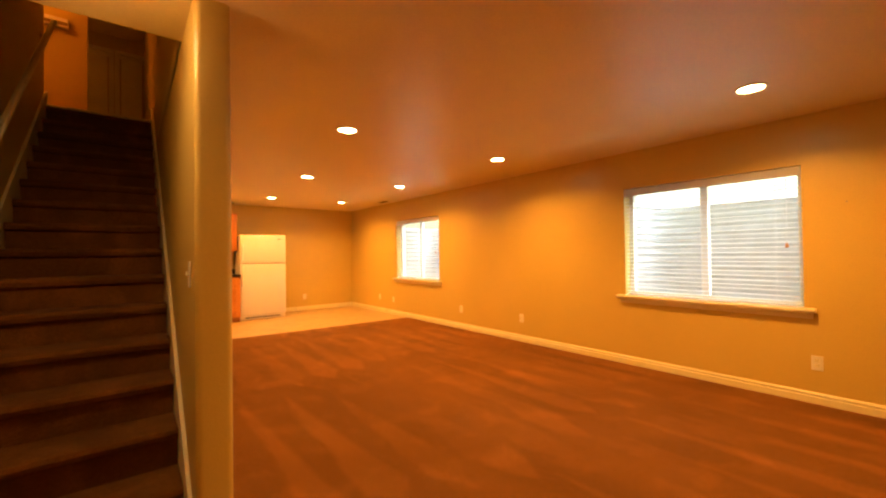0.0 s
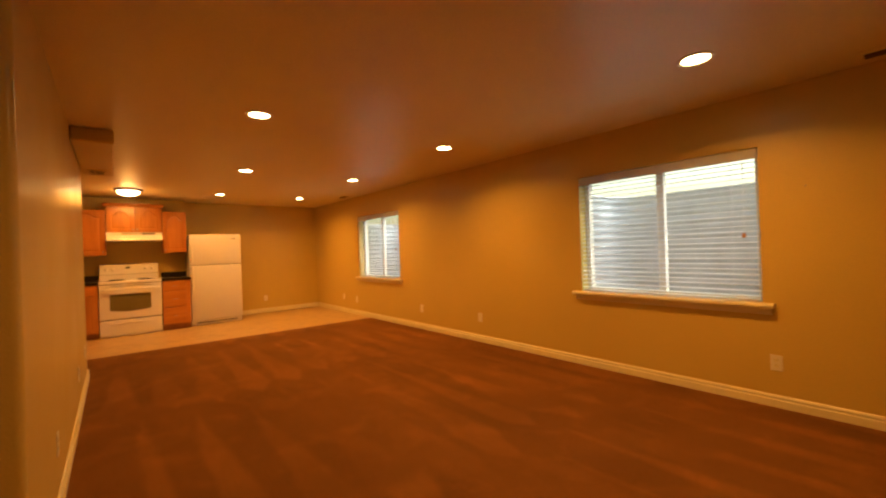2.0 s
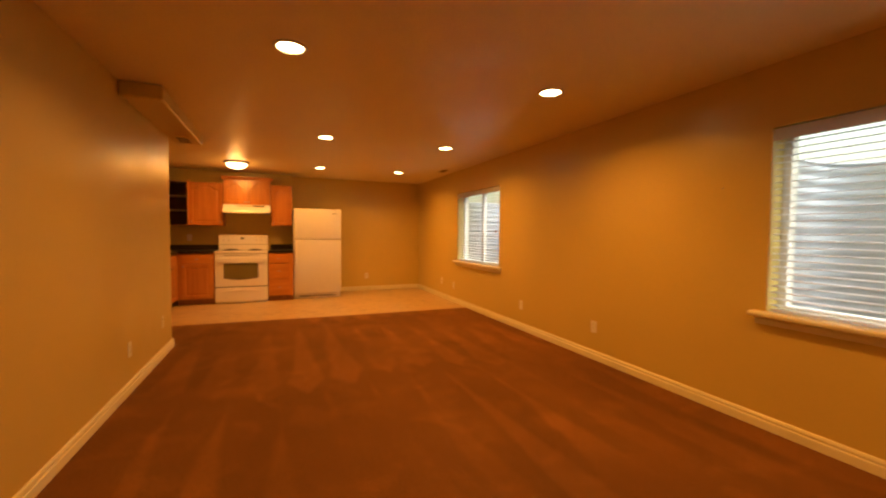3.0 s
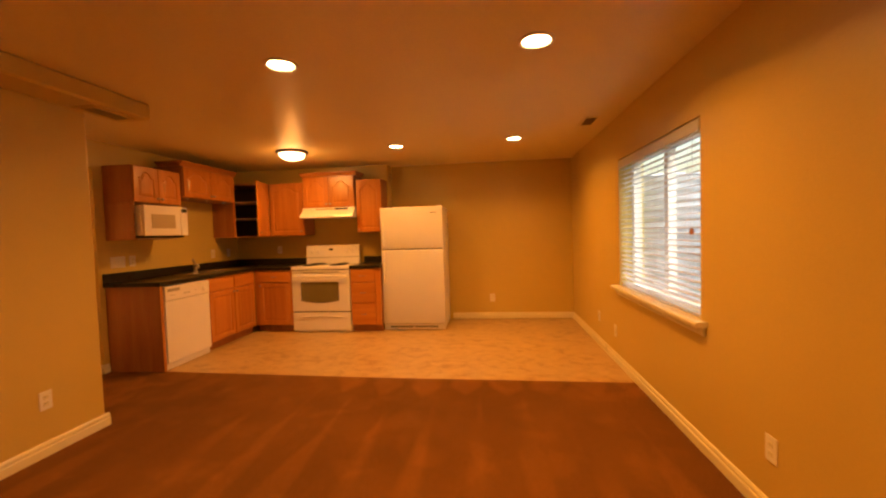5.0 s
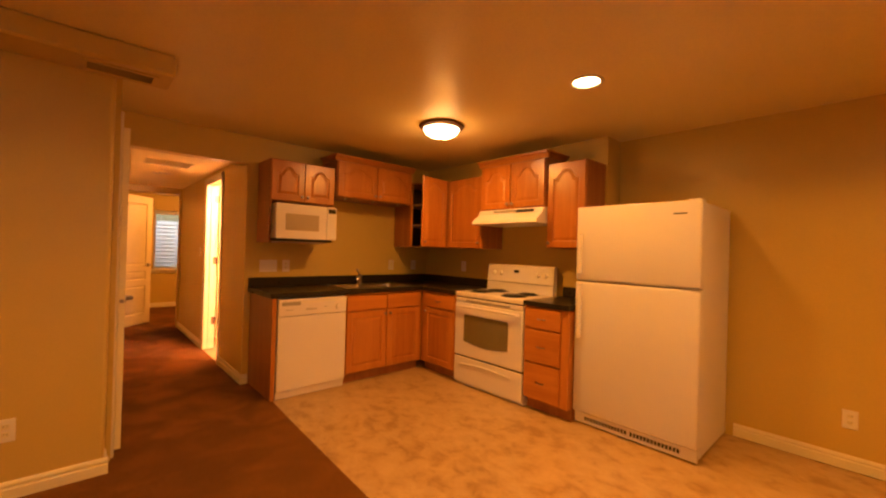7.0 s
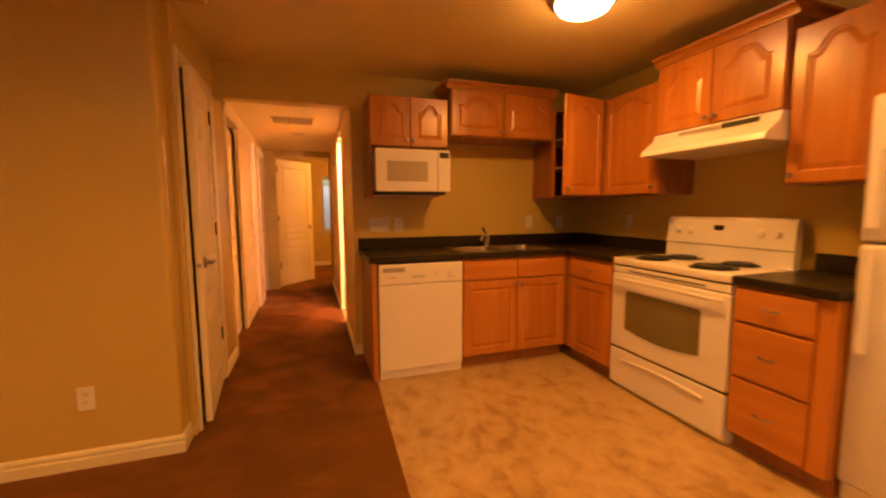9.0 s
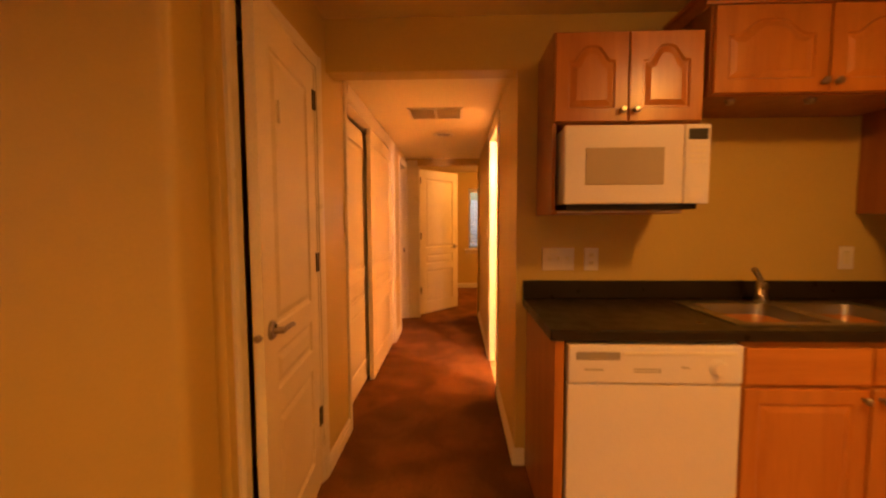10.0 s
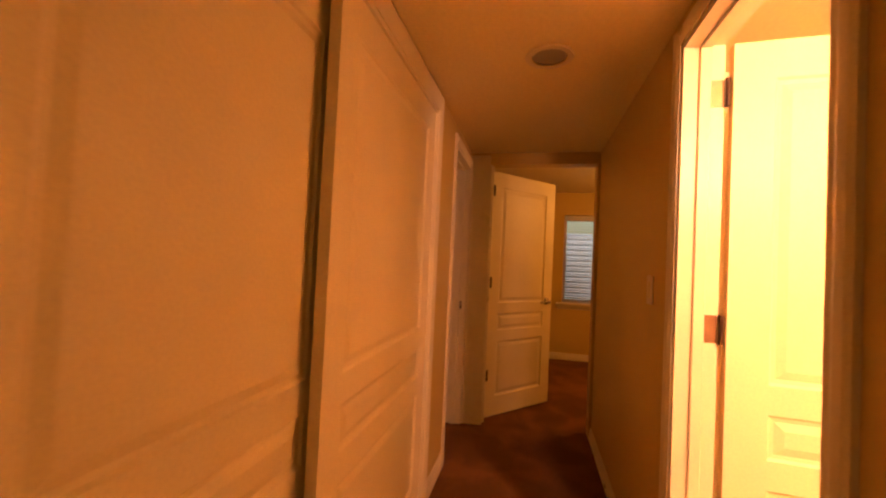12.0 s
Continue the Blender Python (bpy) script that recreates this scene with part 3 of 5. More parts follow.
def hung_door(name, place, w, h, label, hinge_x, lever_x, toward, barrel_y=0.0, hinges=True):
    d = thing(name, place, label, "door", "white panel doors", "structure")
    part("door_leaf", door_leaf(w, h), M_DOOR, d)
    for z in (0.34, 1.10, 1.86) if hinges else ():
        bm = bmesh.new()
        s = 1 if hinge_x < w / 2 else -1
        lathe(bm, [(0, -0.045), (0.007, -0.045), (0.007, 0.045), (0, 0.045)], Matrix.Translation((hinge_x - s * 0.004, barrel_y, z)), 10)
        box(bm, hinge_x - s * 0.03, hinge_x + s * 0.028, barrel_y - 0.003, barrel_y + 0.003, z - 0.045, z + 0.045)
        part("hinge", bm, M_HINGE, d, "dark metal hinge")
    lever(d, lever_x, 0.93, 0.035, toward)
    return d


# closet door in the hall, slightly ajar; hinged at its far side
ajar = Matrix.Translation((-0.272, HALL_S - 0.002, 0.012)) @ Matrix.Rotation(radians(4.8), 4, "Z") @ Matrix.Translation((0, -0.035, 0))
closet = hung_door("door_1", ajar, 0.66, 2.0, "white three-panel closet door standing slightly ajar", 0.0, 0.60, -1, 0.037)
bm = boxed(0.47, 0.48, 0.035, 0.044, 1.64, 1.72, bevel=0.002)
part("hook", bm, M_TRIM, closet, "small white door hook")
bm = bmesh.new()
lathe(bm, [(0, 0), (0.012, 0), (0.012, 0.012), (0, 0.013)], Matrix.Translation((0.66, 0.018, 0.92)) @ Matrix.Rotation(radians(90), 4, "Y"), 12)
part("latch", bm, M_NICKEL, closet, "nickel latch bolt")
# bedroom door, standing open into the bedroom
hung_door("door_2", Matrix.Translation((END - 0.105, 6.135, 0.012)) @ Matrix.Rotation(radians(139), 4, "Z"), 0.80, 2.02, "white three-panel bedroom door standing open", 0.0, 0.73, -1, -0.003)
# bathroom door, open into the lit bathroom
bath_door = hung_door("door_3", Matrix.Translation((-2.050, HALL_N + 0.142, 0.012)) @ Matrix.Rotation(radians(86), 4, "Z"), 0.67, 2.015, "white three-panel bathroom door standing open", 0.0, 0.61, -1, 0.0, hinges=False)
bath_place = bath_door.matrix_basis.inverted()
for z in (0.35, 1.10, 1.87):
    bm = bmesh.new()
    box(bm, -2.0625, -2.0605, HALL_N + 0.082, HALL_N + 0.118, z - 0.045, z + 0.045, 0.0008)
    for dz in (-0.03, 0.0, 0.03):
        lathe(bm, [(0.004, 0), (0.004, 0.0015), (0, 0.002)], Matrix.Translation((-2.0605, HALL_N + 0.094 + 0.012 * (dz == 0.0), z + dz)) @ Matrix.Rotation(radians(90), 4, "Y"), 8)
    part("hinge_plate", bm, M_BRONZE, bath_door, "bronze hinge plate screwed to the jamb", m=bath_place)
    bm = bmesh.new()
    lathe(bm, [(0, -0.047), (0.0075, -0.047), (0.0075, 0.047), (0, 0.047)], Matrix.Translation((-2.052, HALL_N + 0.127, z)), 12)
    part("hinge_barrel", bm, M_HINGE, bath_door, "dark hinge barrel", True, bath_place)
# sliding closet doors
for sx0, sx1, sy, sh in ((-1.70, -0.84, HALL_S - 0.108, 1.997), (-2.59, -1.56, HALL_S - 0.045, 2.034)):
    d = thing("sliding_door", Matrix.Translation((sx0, sy, 0.012)), "white three-panel sliding closet door", "door", "sliding closet doors", "structure")
    part("door_leaf", door_leaf(sx1 - sx0, sh), M_DOOR, d)
t = thing("door_track", Matrix(), "dark metal sliding-door track under the casing", "door track", "", "structure")
part("track", boxed(-2.59, -0.84, HALL_S - 0.112, HALL_S - 0.02, 2.0465, 2.058), M_BLACK, t)
# doors of the upper corridor
for x0, w in ((-0.62, 0.62), (0.15, 0.34)):
    d = thing("upper_door", Matrix.Translation((x0, 9.362, 2.83)), "closed white door of the upper corridor", "door", "upper doors", "structure")
    part("door_leaf", boxed(0.02, w - 0.02, 0, 0.035, 0, 1.99), M_DOOR, d)
    casing("x", x0, x0 + w, 4.83, 9.40, -1, 0.06)
    for nm, b_ in (("door_casing", (-0.07, 0.0, -0.01, 0.03, 0, 2.06)), ("door_casing", (w, w + 0.07, -0.01, 0.03, 0, 2.06)), ("head_casing", (-0.07, w + 0.07, -0.01, 0.03, 2.06, 2.13))):
        if nm == "head_casing" or b_[1] + x0 < 0.5:
            part(nm, boxed(*(b_ if b_[1] + x0 < 0.5 else (b_[0], 0.50 - x0) + b_[2:]), bevel=0.004), M_TRIM, d)
box_setting("floor_upper", (-2.12, 0.505, 5.95, 9.5, 2.50, 2.82), M_CARPET, "brown carpeted upper landing", "floor")
tp = thing("strike_plate", Matrix(), "nickel strike plate on the door jamb", "door hardware", "", "")
part("plate", boxed(-3.724, -3.719, HALL_S - 0.055, HALL_S - 0.025, 0.90, 0.96), M_NICKEL, tp)

# ---- stairs ----
RISE, RUN_, Y1, SX0, SX1 = 0.1875, 0.25, 2.42, -0.40, 0.505
stairs = thing("staircase", Matrix(), "brown carpeted staircase with rounded nosings", "stairs", "", "structure")
for k in range(1, 16):
    y0, z1 = Y1 + RUN_ * (k - 1), RISE * k
    y1 = y0 + RUN_ + 0.02
    prof = [(y1, z1 - RISE - 0.05), (y0 + 0.045, z1 - RISE - 0.05), (y0 + 0.045, z1 - 0.06), (y0 + 0.012, z1 - 0.05), (y0, z1 - 0.024), (y0 + 0.008, z1 - 0.005), (y0 + 0.028, z1), (y1, z1)]
    bm = bmesh.new()
    extrude_outline(bm, prof, SX0 + 0.02, SX1 - 0.02, lambda u, v, w: (w, u, v))
    part("step", bm, M_CARPET, stairs)
for x0, x1 in ((SX0, SX0 + 0.018), (SX1 - 0.018, SX1)):
    y0, y1 = 2.18, Y1 + 14 * RUN_ + 0.1
    sl = RISE / RUN_
    zt = lambda q: max(0.10, (q - Y1) * sl + RISE + 0.11)
    pts = [(y0, 0.0), (y0, zt(y0)), (y1, zt(y1)), (y1, zt(y1) - 0.45), (y0 + 0.5, 0.0)]
    bm = bmesh.new()
    extrude_outline(bm, pts, x0, x1, lambda u, v, w: (w, u, v))
    part("skirt_board", bm, M_TRIM, stairs, "white painted stair skirt board")
rail = thing("handrail", Matrix(), "painted wooden handrail on metal wall brackets", "handrail")
bm = bmesh.new()
ra, rb = Vector((-0.33, 2.3, 0.86)), Vector((-0.33, 6.0, 3.74))
tube(bm, [ra, ra.lerp(rb, 0.5), rb], 0.022, 12)
part("rail", bm, M_TRIM, rail, smooth=True)
for f_ in (0.08, 0.5, 0.93):
    p = ra.lerp(rb, f_)
    bm = bmesh.new()
    tube(bm, [(-0.40, p.y, p.z - 0.08), (-0.36, p.y, p.z - 0.075), (-0.335, p.y, p.z - 0.05), (-0.33, p.y, p.z - 0.015)], 0.007, 8)
    lathe(bm, [(0, 0), (0.028, 0), (0.026, 0.006), (0, 0.008)], Matrix.Translation((-0.40, p.y, p.z - 0.08)) @ Matrix.Rotation(radians(90), 4, "Y"), 14)
    part("bracket", bm, M_NICKEL, rail, smooth=True)
box_setting("landing_nosing", (SX0 + 0.02, SX1 - 0.02, 5.90, 5.94, 2.81, 2.835), M_TRIM, "pale edge strip at the head of the stairs", "trim", 0.004)
ch = thing("door_chime", Matrix.Translation((-0.42, 6.95, 4.08)), "white chime box with a dark band on the wall", "chime")
part("case", boxed(-0.12, 0.12, -0.05, 0, 0, 0.12, bevel=0.008), M_PLATE, ch)
part("band", boxed(-0.115, 0.115, -0.056, -0.051, 0.03, 0.07), M_BRONZE, ch)


# ---- windows, blinds and wells ----
def window(name, place, w, h, slats, label, cord_side=1, tilt=5, blind="white horizontal blind lowered with open slats"):
    """Slider window with a blind; local x across, y outwards, z up from the sill, inner wall face at y = 0."""
    t = thing(name, place, label, "window", "windows", "structure")
    fy = 0.12
    fr = part("window_frame", slab([0, 0.045, w - 0.045, w], [0, 0.045, h - 0.045, h], lambda u, v: not (0.045 < u < w - 0.045 and 0.045 < v < h - 0.045), lambda u, v, q: (u, q, v), fy, fy + 0.07), M_VINYLFRAME, t)
    part("mullion", boxed(w / 2 - 0.032, w / 2 + 0.032, fy - 0.006, fy + 0.055, 0.045, h - 0.045, bevel=0.004), M_VINYLFRAME, t)
    for x0, x1, dy in ((0.045, w / 2, 0.03), (w / 2, w - 0.045, 0.045)):
        pane = part("pane", boxed(x0, x1, fy + dy, fy + dy + 0.004, 0.045, h - 0.045), M_GLASS, t)
        pane.visible_shadow = False
    # stool and apron inside
    bm = bmesh.new()
    prof = [(-0.068, 0.0), (-0.064, 0.008), (-0.054, 0.012), (fy, 0.012), (fy, -0.012), (-0.054, -0.022), (-0.065, -0.016)]
    extrude_outline(bm, prof, -0.075, w + 0.075, lambda u, v, q: (q, u, v))
    part("window_sill", bm, M_TRIM, t)
    prof = [(-0.002, -0.022), (-0.022, -0.022), (-0.022, -0.045), (-0.014, -0.060), (-0.012, -0.072), (-0.002, -0.075)]
    bm = bmesh.new()
    extrude_outline(bm, prof, -0.055, w + 0.055, lambda u, v, q: (q, u, v))
    part("apron", bm, M_TRIM, t)
    b = thing("window_blind", place, blind, "blind", "window blinds")
    part("headrail", boxed(0.012, w - 0.012, 0.012, 0.055, h - 0.05, h - 0.006, bevel=0.003), M_SLAT, b)
    part("valance", boxed(0.004, w - 0.004, -0.006, 0.004, h - 0.085, h - 0.012, bevel=0.003), M_SLAT, b)
    top, bot = h - 0.10, 0.055
    n = slats
    bm = bmesh.new()
    cw = 0.024
    a = [bm.verts.new((0.014, -cw, -0.001)), bm.verts.new((0.014, -cw / 3, 0.002)), bm.verts.new((0.014, cw / 3, 0.002)), bm.verts.new((0.014, cw, -0.001))]
    c = [bm.verts.new((w - 0.014, v.co.y, v.co.z)) for v in a]
    top_a = [bm.verts.new(v.co + Vector((0, 0, 0.0026))) for v in a]
    top_c = [bm.verts.new(v.co + Vector((0, 0, 0.0026))) for v in c]
    for k in range(3):
        bm.faces.new((a[k], a[k + 1], c[k + 1], c[k]))
        bm.faces.new((top_a[k], top_c[k], top_c[k + 1], top_a[k + 1]))
    for lo, hi in ((a, top_a), (c, top_c)):
        bm.faces.new((lo[0], lo[1], hi[1], hi[0]))
        bm.faces.new((lo[1], lo[2], hi[2], hi[1]))
        bm.faces.new((lo[2], lo[3], hi[3], hi[2]))
    bm.faces.new((a[0], top_a[0], top_c[0], c[0]))
    bm.faces.new((a[3], c[3], top_c[3], top_a[3]))
    me = mesh_of("slat", bm, M_SLAT)
    rnd = random.Random(int(w * 1000) + n)
    for k in range(n):
        s = new("slat", me)
        s.parent = b
        s.matrix_basis = pose(rnd.uniform(-0.002, 0.002), 0.034, bot + (top - bot) * k / (n - 1), tilt + rnd.uniform(-1.5, 1.5), rnd.uniform(-0.15, 0.15), 0)
    part("bottom_rail", boxed(0.014, w - 0.014, 0.014, 0.054, 0.016, 0.034, bevel=0.004), M_SLAT, b)
    for f_ in (0.12, 0.5, 0.88):
        for y in (0.010, 0.058):
            bm = bmesh.new()
            tube(bm, [(w * f_, y, 0.03), (w * f_, y, h - 0.05)], 0.0012, 5)
            part("ladder_cord", bm, M_SLAT, b)
    xs = w - 0.10 if cord_side > 0 else 0.10
    bm = bmesh.new()
    tube(bm, [(xs, 0.004, 0.52), (xs + 0.004, 0.003, h - 0.3), (xs, 0.006, h - 0.085)], 0.0022, 6)
    part("wand", bm, M_SLAT, b)
    bm = bmesh.new()
    lathe(bm, [(0, 0), (0.012, 0.004), (0.014, 0.02), (0.008, 0.04), (0, 0.044)], Matrix.Translation((xs, 0.0, 0.50)), 12)
    part("tassel", bm, M_WOOD, b, "small wooden cord tassel", True)
    return t


WELL_TOP = 1.72


def window_well(y0, y1, x0=EAST + 0.22, way=1):
    """Corrugated steel U outside a basement window; way is 1 to the east, -1 to the west."""
    t = thing("window_well", Matrix.Translation((x0, (y0 + y1) / 2, 0.45)) @ Matrix.Rotation(0 if way > 0 else math.pi, 4, "Z"), "corrugated galvanised steel window well", "window well", "window wells")
    hw, dep, r = (y1 - y0) / 2 + 0.14, 1.0, 0.35
    path = [(0.0, -hw)]
    for k in range(7):
        a_ = radians(-90 + 15 * k)
        path.append((dep - r + r * math.cos(a_), -hw + r + r * math.sin(a_)))
    path += [(q[0], -q[1]) for q in path[::-1]]
    bm = bmesh.new()
    rows = []
    zc = [i * 0.0175 for i in range(int((WELL_TOP + 0.08 - 0.45) / 0.0175))]
    for z in zc:
        off = 0.006 * math.sin(2 * math.pi * z / 0.0875)
        row = []
        for i, (x, y) in enumerate(path):
            a_, c_ = path[max(i - 1, 0)], path[min(i + 1, len(path) - 1)]
            d = Vector((c_[0] - a_[0], c_[1] - a_[1])).normalized()
            row.append(bm.verts.new((x + d.y * off, y - d.x * off, z)))
        rows.append(row)
    for a_, c_ in zip(rows, rows[1:]):
        for i in range(len(path) - 1):
            bm.faces.new((a_[i], a_[i + 1], c_[i + 1], c_[i]))
    shell = part("shell", bm, M_WELL, t, smooth=True)
    md = shell.modifiers.new("thickness", "SOLIDIFY")
    md.thickness = 0.003
    bm = bmesh.new()
    tube(bm, [(x, y, WELL_TOP + 0.07 - 0.45) for x, y in path], 0.012, 8)
    part("rim", bm, M_WELL, t, smooth=True)
    part("gravel_bed", boxed(0, dep, -hw, hw, -0.03, 0.0), M_GRAVEL, t, "grey gravel bed")
    return [(x0 + way * x, (y0 + y1) / 2 + way * y) for x, y in path]


for nm, wdw, lab in (("window_1", W1, "almond vinyl slider window above a moulded sill"), ("window_2", W2, "almond vinyl slider window above a moulded sill near the kitchen")):
    pl = Matrix.Translation((EAST, wdw[1], wdw[2])) @ Matrix.Rotation(radians(-90), 4, "Z")
    window(nm, pl, wdw[1] - wdw[0], wdw[3] - wdw[2], 26, lab)
outlines = [window_well(W1[0], W1[1]), window_well(W2[0], W2[1])]
window("window_3", Matrix.Translation((BEDX, WE[0], WE[2])) @ Matrix.Rotation(radians(90), 4, "Z"), WE[1] - WE[0], WE[3] - WE[2], 30, "almond vinyl slider window in the bedroom", 1, 6, "white horizontal bedroom blind with half-closed slats")
# ground outside with the wells cut out
def ground_side(name, x0, far, wells, label):
    """Flat ground on one side of the house, from its wall to far off."""
    bm = bmesh.new()
    side = [p for o in wells for p in o]
    loop = [bm.verts.new((x, y, WELL_TOP)) for x, y in [(x0, -120), (far, -120), (far, 130), (x0, 130)] + side]
    bmesh.ops.triangulate(bm, faces=[bm.faces.new(loop)])
    setting(name, bm, M_EARTH, label, "ground")


ground_side("ground", EAST + 0.22, 400, [o[::-1] for o in outlines[::-1]], "dry grass ground outside the basement windows")
west_well = window_well(WE[0], WE[1], BEDX - 0.2, -1)
ground_side("ground_west", BEDX - 0.2, -400, [west_well], "dry grass ground outside the bedroom")


# ---- cabinets ----
def shaped_front(w, h, rail=0.055, arch=0.0, t=0.019):
    """Raised-panel front with an arched panel top; x across, front at y = -t, back at y = 0."""
    bm = bmesh.new()
    M = 27

    def contour(inset, lift):
        x0, x1, z0, z1 = rail + inset, w - rail - inset, rail + inset, h - rail - inset
        pts = [(x0, z0), (x1, z0)]
        for k in range(M):
            u = k / (M - 1)
            s = min(max((u - 0.10) / 0.80, 0), 1)
            b_ = math.sin(math.pi * s)
            bumpy = b_ * b_ * (3 - 2 * b_)
            pts.append((x1 + (x0 - x1) * u, z1 - arch + arch * bumpy * lift))
        return pts

    outer = [(0, 0), (w, 0)] + [(w - w * k / (M - 1), h) for k in range(M)]
    e = 0.004
    outer_in = [(min(max(x, e), w - e), min(max(z, e), h - e)) for x, z in outer]
    loops = [(outer, 0.0), (outer, -t + 0.004), (outer_in, -t), (contour(0, 1), -t), (contour(0.007, 1), -t + 0.008), (contour(0.012, 1), -t + 0.008), (contour(0.034, 1), -t + 0.001)]
    rings = [[bm.verts.new((x, y, z)) for x, z in pts] for pts, y in loops]
    n = len(outer)
    for a, c in zip(rings, rings[1:]):
        for i in range(n):
            bm.faces.new((a[i], a[(i + 1) % n], c[(i + 1) % n], c[i]))
    bm.faces.new(rings[-1])
    bm.faces.new(rings[0][::-1])
    bmesh.ops.remove_doubles(bm, verts=bm.verts, dist=1e-6)
    return bm


def knob(parent, x, z, y=-0.019):
    bm = bmesh.new()
    lathe(bm, [(0, 0), (0.009, 0), (0.006, 0.006), (0.006, 0.012), (0.014, 0.017), (0.015, 0.022), (0.010, 0.027), (0, 0.028)], Matrix.Translation((x, y, z)) @ Matrix.Rotation(radians(90), 4, "X"), 16)
    return part("knob", bm, M_NICKEL, parent, "round satin nickel knob", True)


def pull(parent, x, z, y=-0.019):
    bm = bmesh.new()
    pts = [(x - 0.034, y, z)] + [(x + 0.034 * math.sin(radians(a)), y - 0.024 * math.cos(radians(a)) ** 0.6, z) for a in range(-75, 76, 15)] + [(x + 0.034, y, z)]
    tube(bm, pts, 0.0045, 7)
    return part("pull", bm, M_NICKEL, parent, "curved nickel drawer pull", True)


def door_front(parent, x, z, w, h, arch=0.0, knob_at=None, rail=0.055):
    d = part("door", shaped_front(w, h, rail, arch), M_WOOD, parent, m=Matrix.Translation((x, 0, z)))
    if knob_at:
        knob(d, *knob_at)
    return d


def drawer_front(parent, x, z, w, h, pulled=True):
    d = part("drawer_front", boxed(0, w, -0.019, 0, 0, h, bevel=0.005, segs=2), M_WOOD_H, parent, m=Matrix.Translation((x, 0, z)))
    if pulled:
        pull(d, w / 2, h / 2)
    return d


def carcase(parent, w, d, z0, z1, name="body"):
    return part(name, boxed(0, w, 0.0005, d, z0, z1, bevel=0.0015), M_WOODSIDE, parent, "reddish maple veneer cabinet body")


def crown(parent, w, z, left, right):
    """Crown moulding with returns along the front top edge."""
    prof = [(0, 0), (-0.010, 0.0), (-0.012, 0.010), (-0.015, 0.012), (-0.018, 0.022), (-0.028, 0.034), (-0.041, 0.039), (-0.044, 0.043), (-0.045, 0.056), (0.0, 0.056)]
    bm = bmesh.new()
    extrude_outline(bm, prof, -0.03 * left, w + 0.03 * right, lambda u, v, q: (q, u, z + v))
    part("crown_front", bm, M_WOOD_H, parent)
    for on, x, s in ((left, 0, -1), (right, w, 1)):
        if on:
            bm = bmesh.new()
            extrude_outline(bm, prof, -0.01, 0.30, lambda u, v, q: (x - s * u, q, z + v))
            part("crown_return", bm, M_WOOD_H, parent)


R90 = Matrix.Rotation(radians(90), 4, "Z")
UPW, UPN, BASEW, BASEN = -0.13, 8.85, 0.138, 8.62

# wall cabinet over the microwave
c = thing("wall_cabinet", Matrix.Translation((UPW, 7.05, 0)) @ R90, "maple wall cabinet with two arched doors and a microwave shelf", "cabinet", "kitchen wall cabinets")
carcase(c, 0.62, 0.328, 1.715, 2.095)
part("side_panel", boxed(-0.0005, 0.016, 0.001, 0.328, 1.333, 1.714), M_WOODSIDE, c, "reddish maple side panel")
part("shelf", boxed(0, 0.55, -0.01, 0.328, 1.335, 1.352, bevel=0.003), M_WOOD_H, c)
part("edge_strip", boxed(0.02, 0.545, -0.013, -0.0102, 1.338, 1.348), M_SHELF, c, "pale edge strip of the shelf")
door_front(c, 0.004, 1.722, 0.304, 0.368, 0.06, (0.278, 0.045))
door_front(c, 0.312, 1.722, 0.304, 0.368, 0.06, (0.026, 0.045))
# raised wall cabinet over the sink
c = thing("wall_cabinet", Matrix.Translation((UPW + 0.03, 7.68, 0)) @ R90, "maple wall cabinet with crown moulding above the sink", "cabinet", "kitchen wall cabinets")
carcase(c, 0.93, 0.358, 1.815, 2.18)
door_front(c, 0.008, 1.822, 0.453, 0.35, 0.06, (0.43, 0.04))
door_front(c, 0.469, 1.822, 0.453, 0.35, 0.06, (0.023, 0.04))
crown(c, 0.93, 2.18, 1, 1)
for k in range(3):
    bm = bmesh.new()
    lathe(bm, [(0, 0), (0.016, 0), (0.02, 0.012), (0.02, 0.02), (0, 0.02)], Matrix.Translation((0.12 + 0.33 * k, 0.05, 1.7955)), 14)
    part("puck_light", bm, M_NICKEL, c, "small unlit metal puck light", True)
# diagonal corner wall cabinet with its door swung open
c = thing("corner_wall_cabinet", Matrix.Translation((KW, KN, 0)), "maple corner wall cabinet, its door swung open over dark shelves", "cabinet", "kitchen wall cabinets")
A_, B_ = (0.315, -0.525), (0.73, -0.32)


def plan_plate(bm, pts, z0, z1):
    extrude_outline(bm, pts, z0, z1, lambda u, v, q: (u, v, q))


bm = bmesh.new()
plan_plate(bm, [(0.002, -0.525), (A_[0], -0.525), (A_[0], -0.508), (0.002, -0.508)], 1.335, 2.085)
part("side_panel", bm, M_WOODSIDE, c, "reddish maple side panel")
bm = bmesh.new()
plan_plate(bm, [(0.714, -0.002), (0.714, -0.32), (0.73, -0.32), (0.73, -0.002)], 1.335, 2.085)
part("side_panel", bm, M_WOODSIDE, c)
for z0, z1, nm, mt in ((1.335, 1.352, "bottom", M_WOODSIDE), (2.068, 2.085, "top", M_WOODSIDE), (1.585, 1.60, "shelf", M_SHELF), (1.825, 1.84, "shelf", M_SHELF)):
    bm = bmesh.new()
    plan_plate(bm, [(0.006, -0.006), (0.006, -0.506), (A_[0] - 0.004, -0.506), (B_[0] - 0.018, -0.312), (B_[0] - 0.018, -0.006)], z0, z1)
    part(nm, bm, mt, c)
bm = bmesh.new()
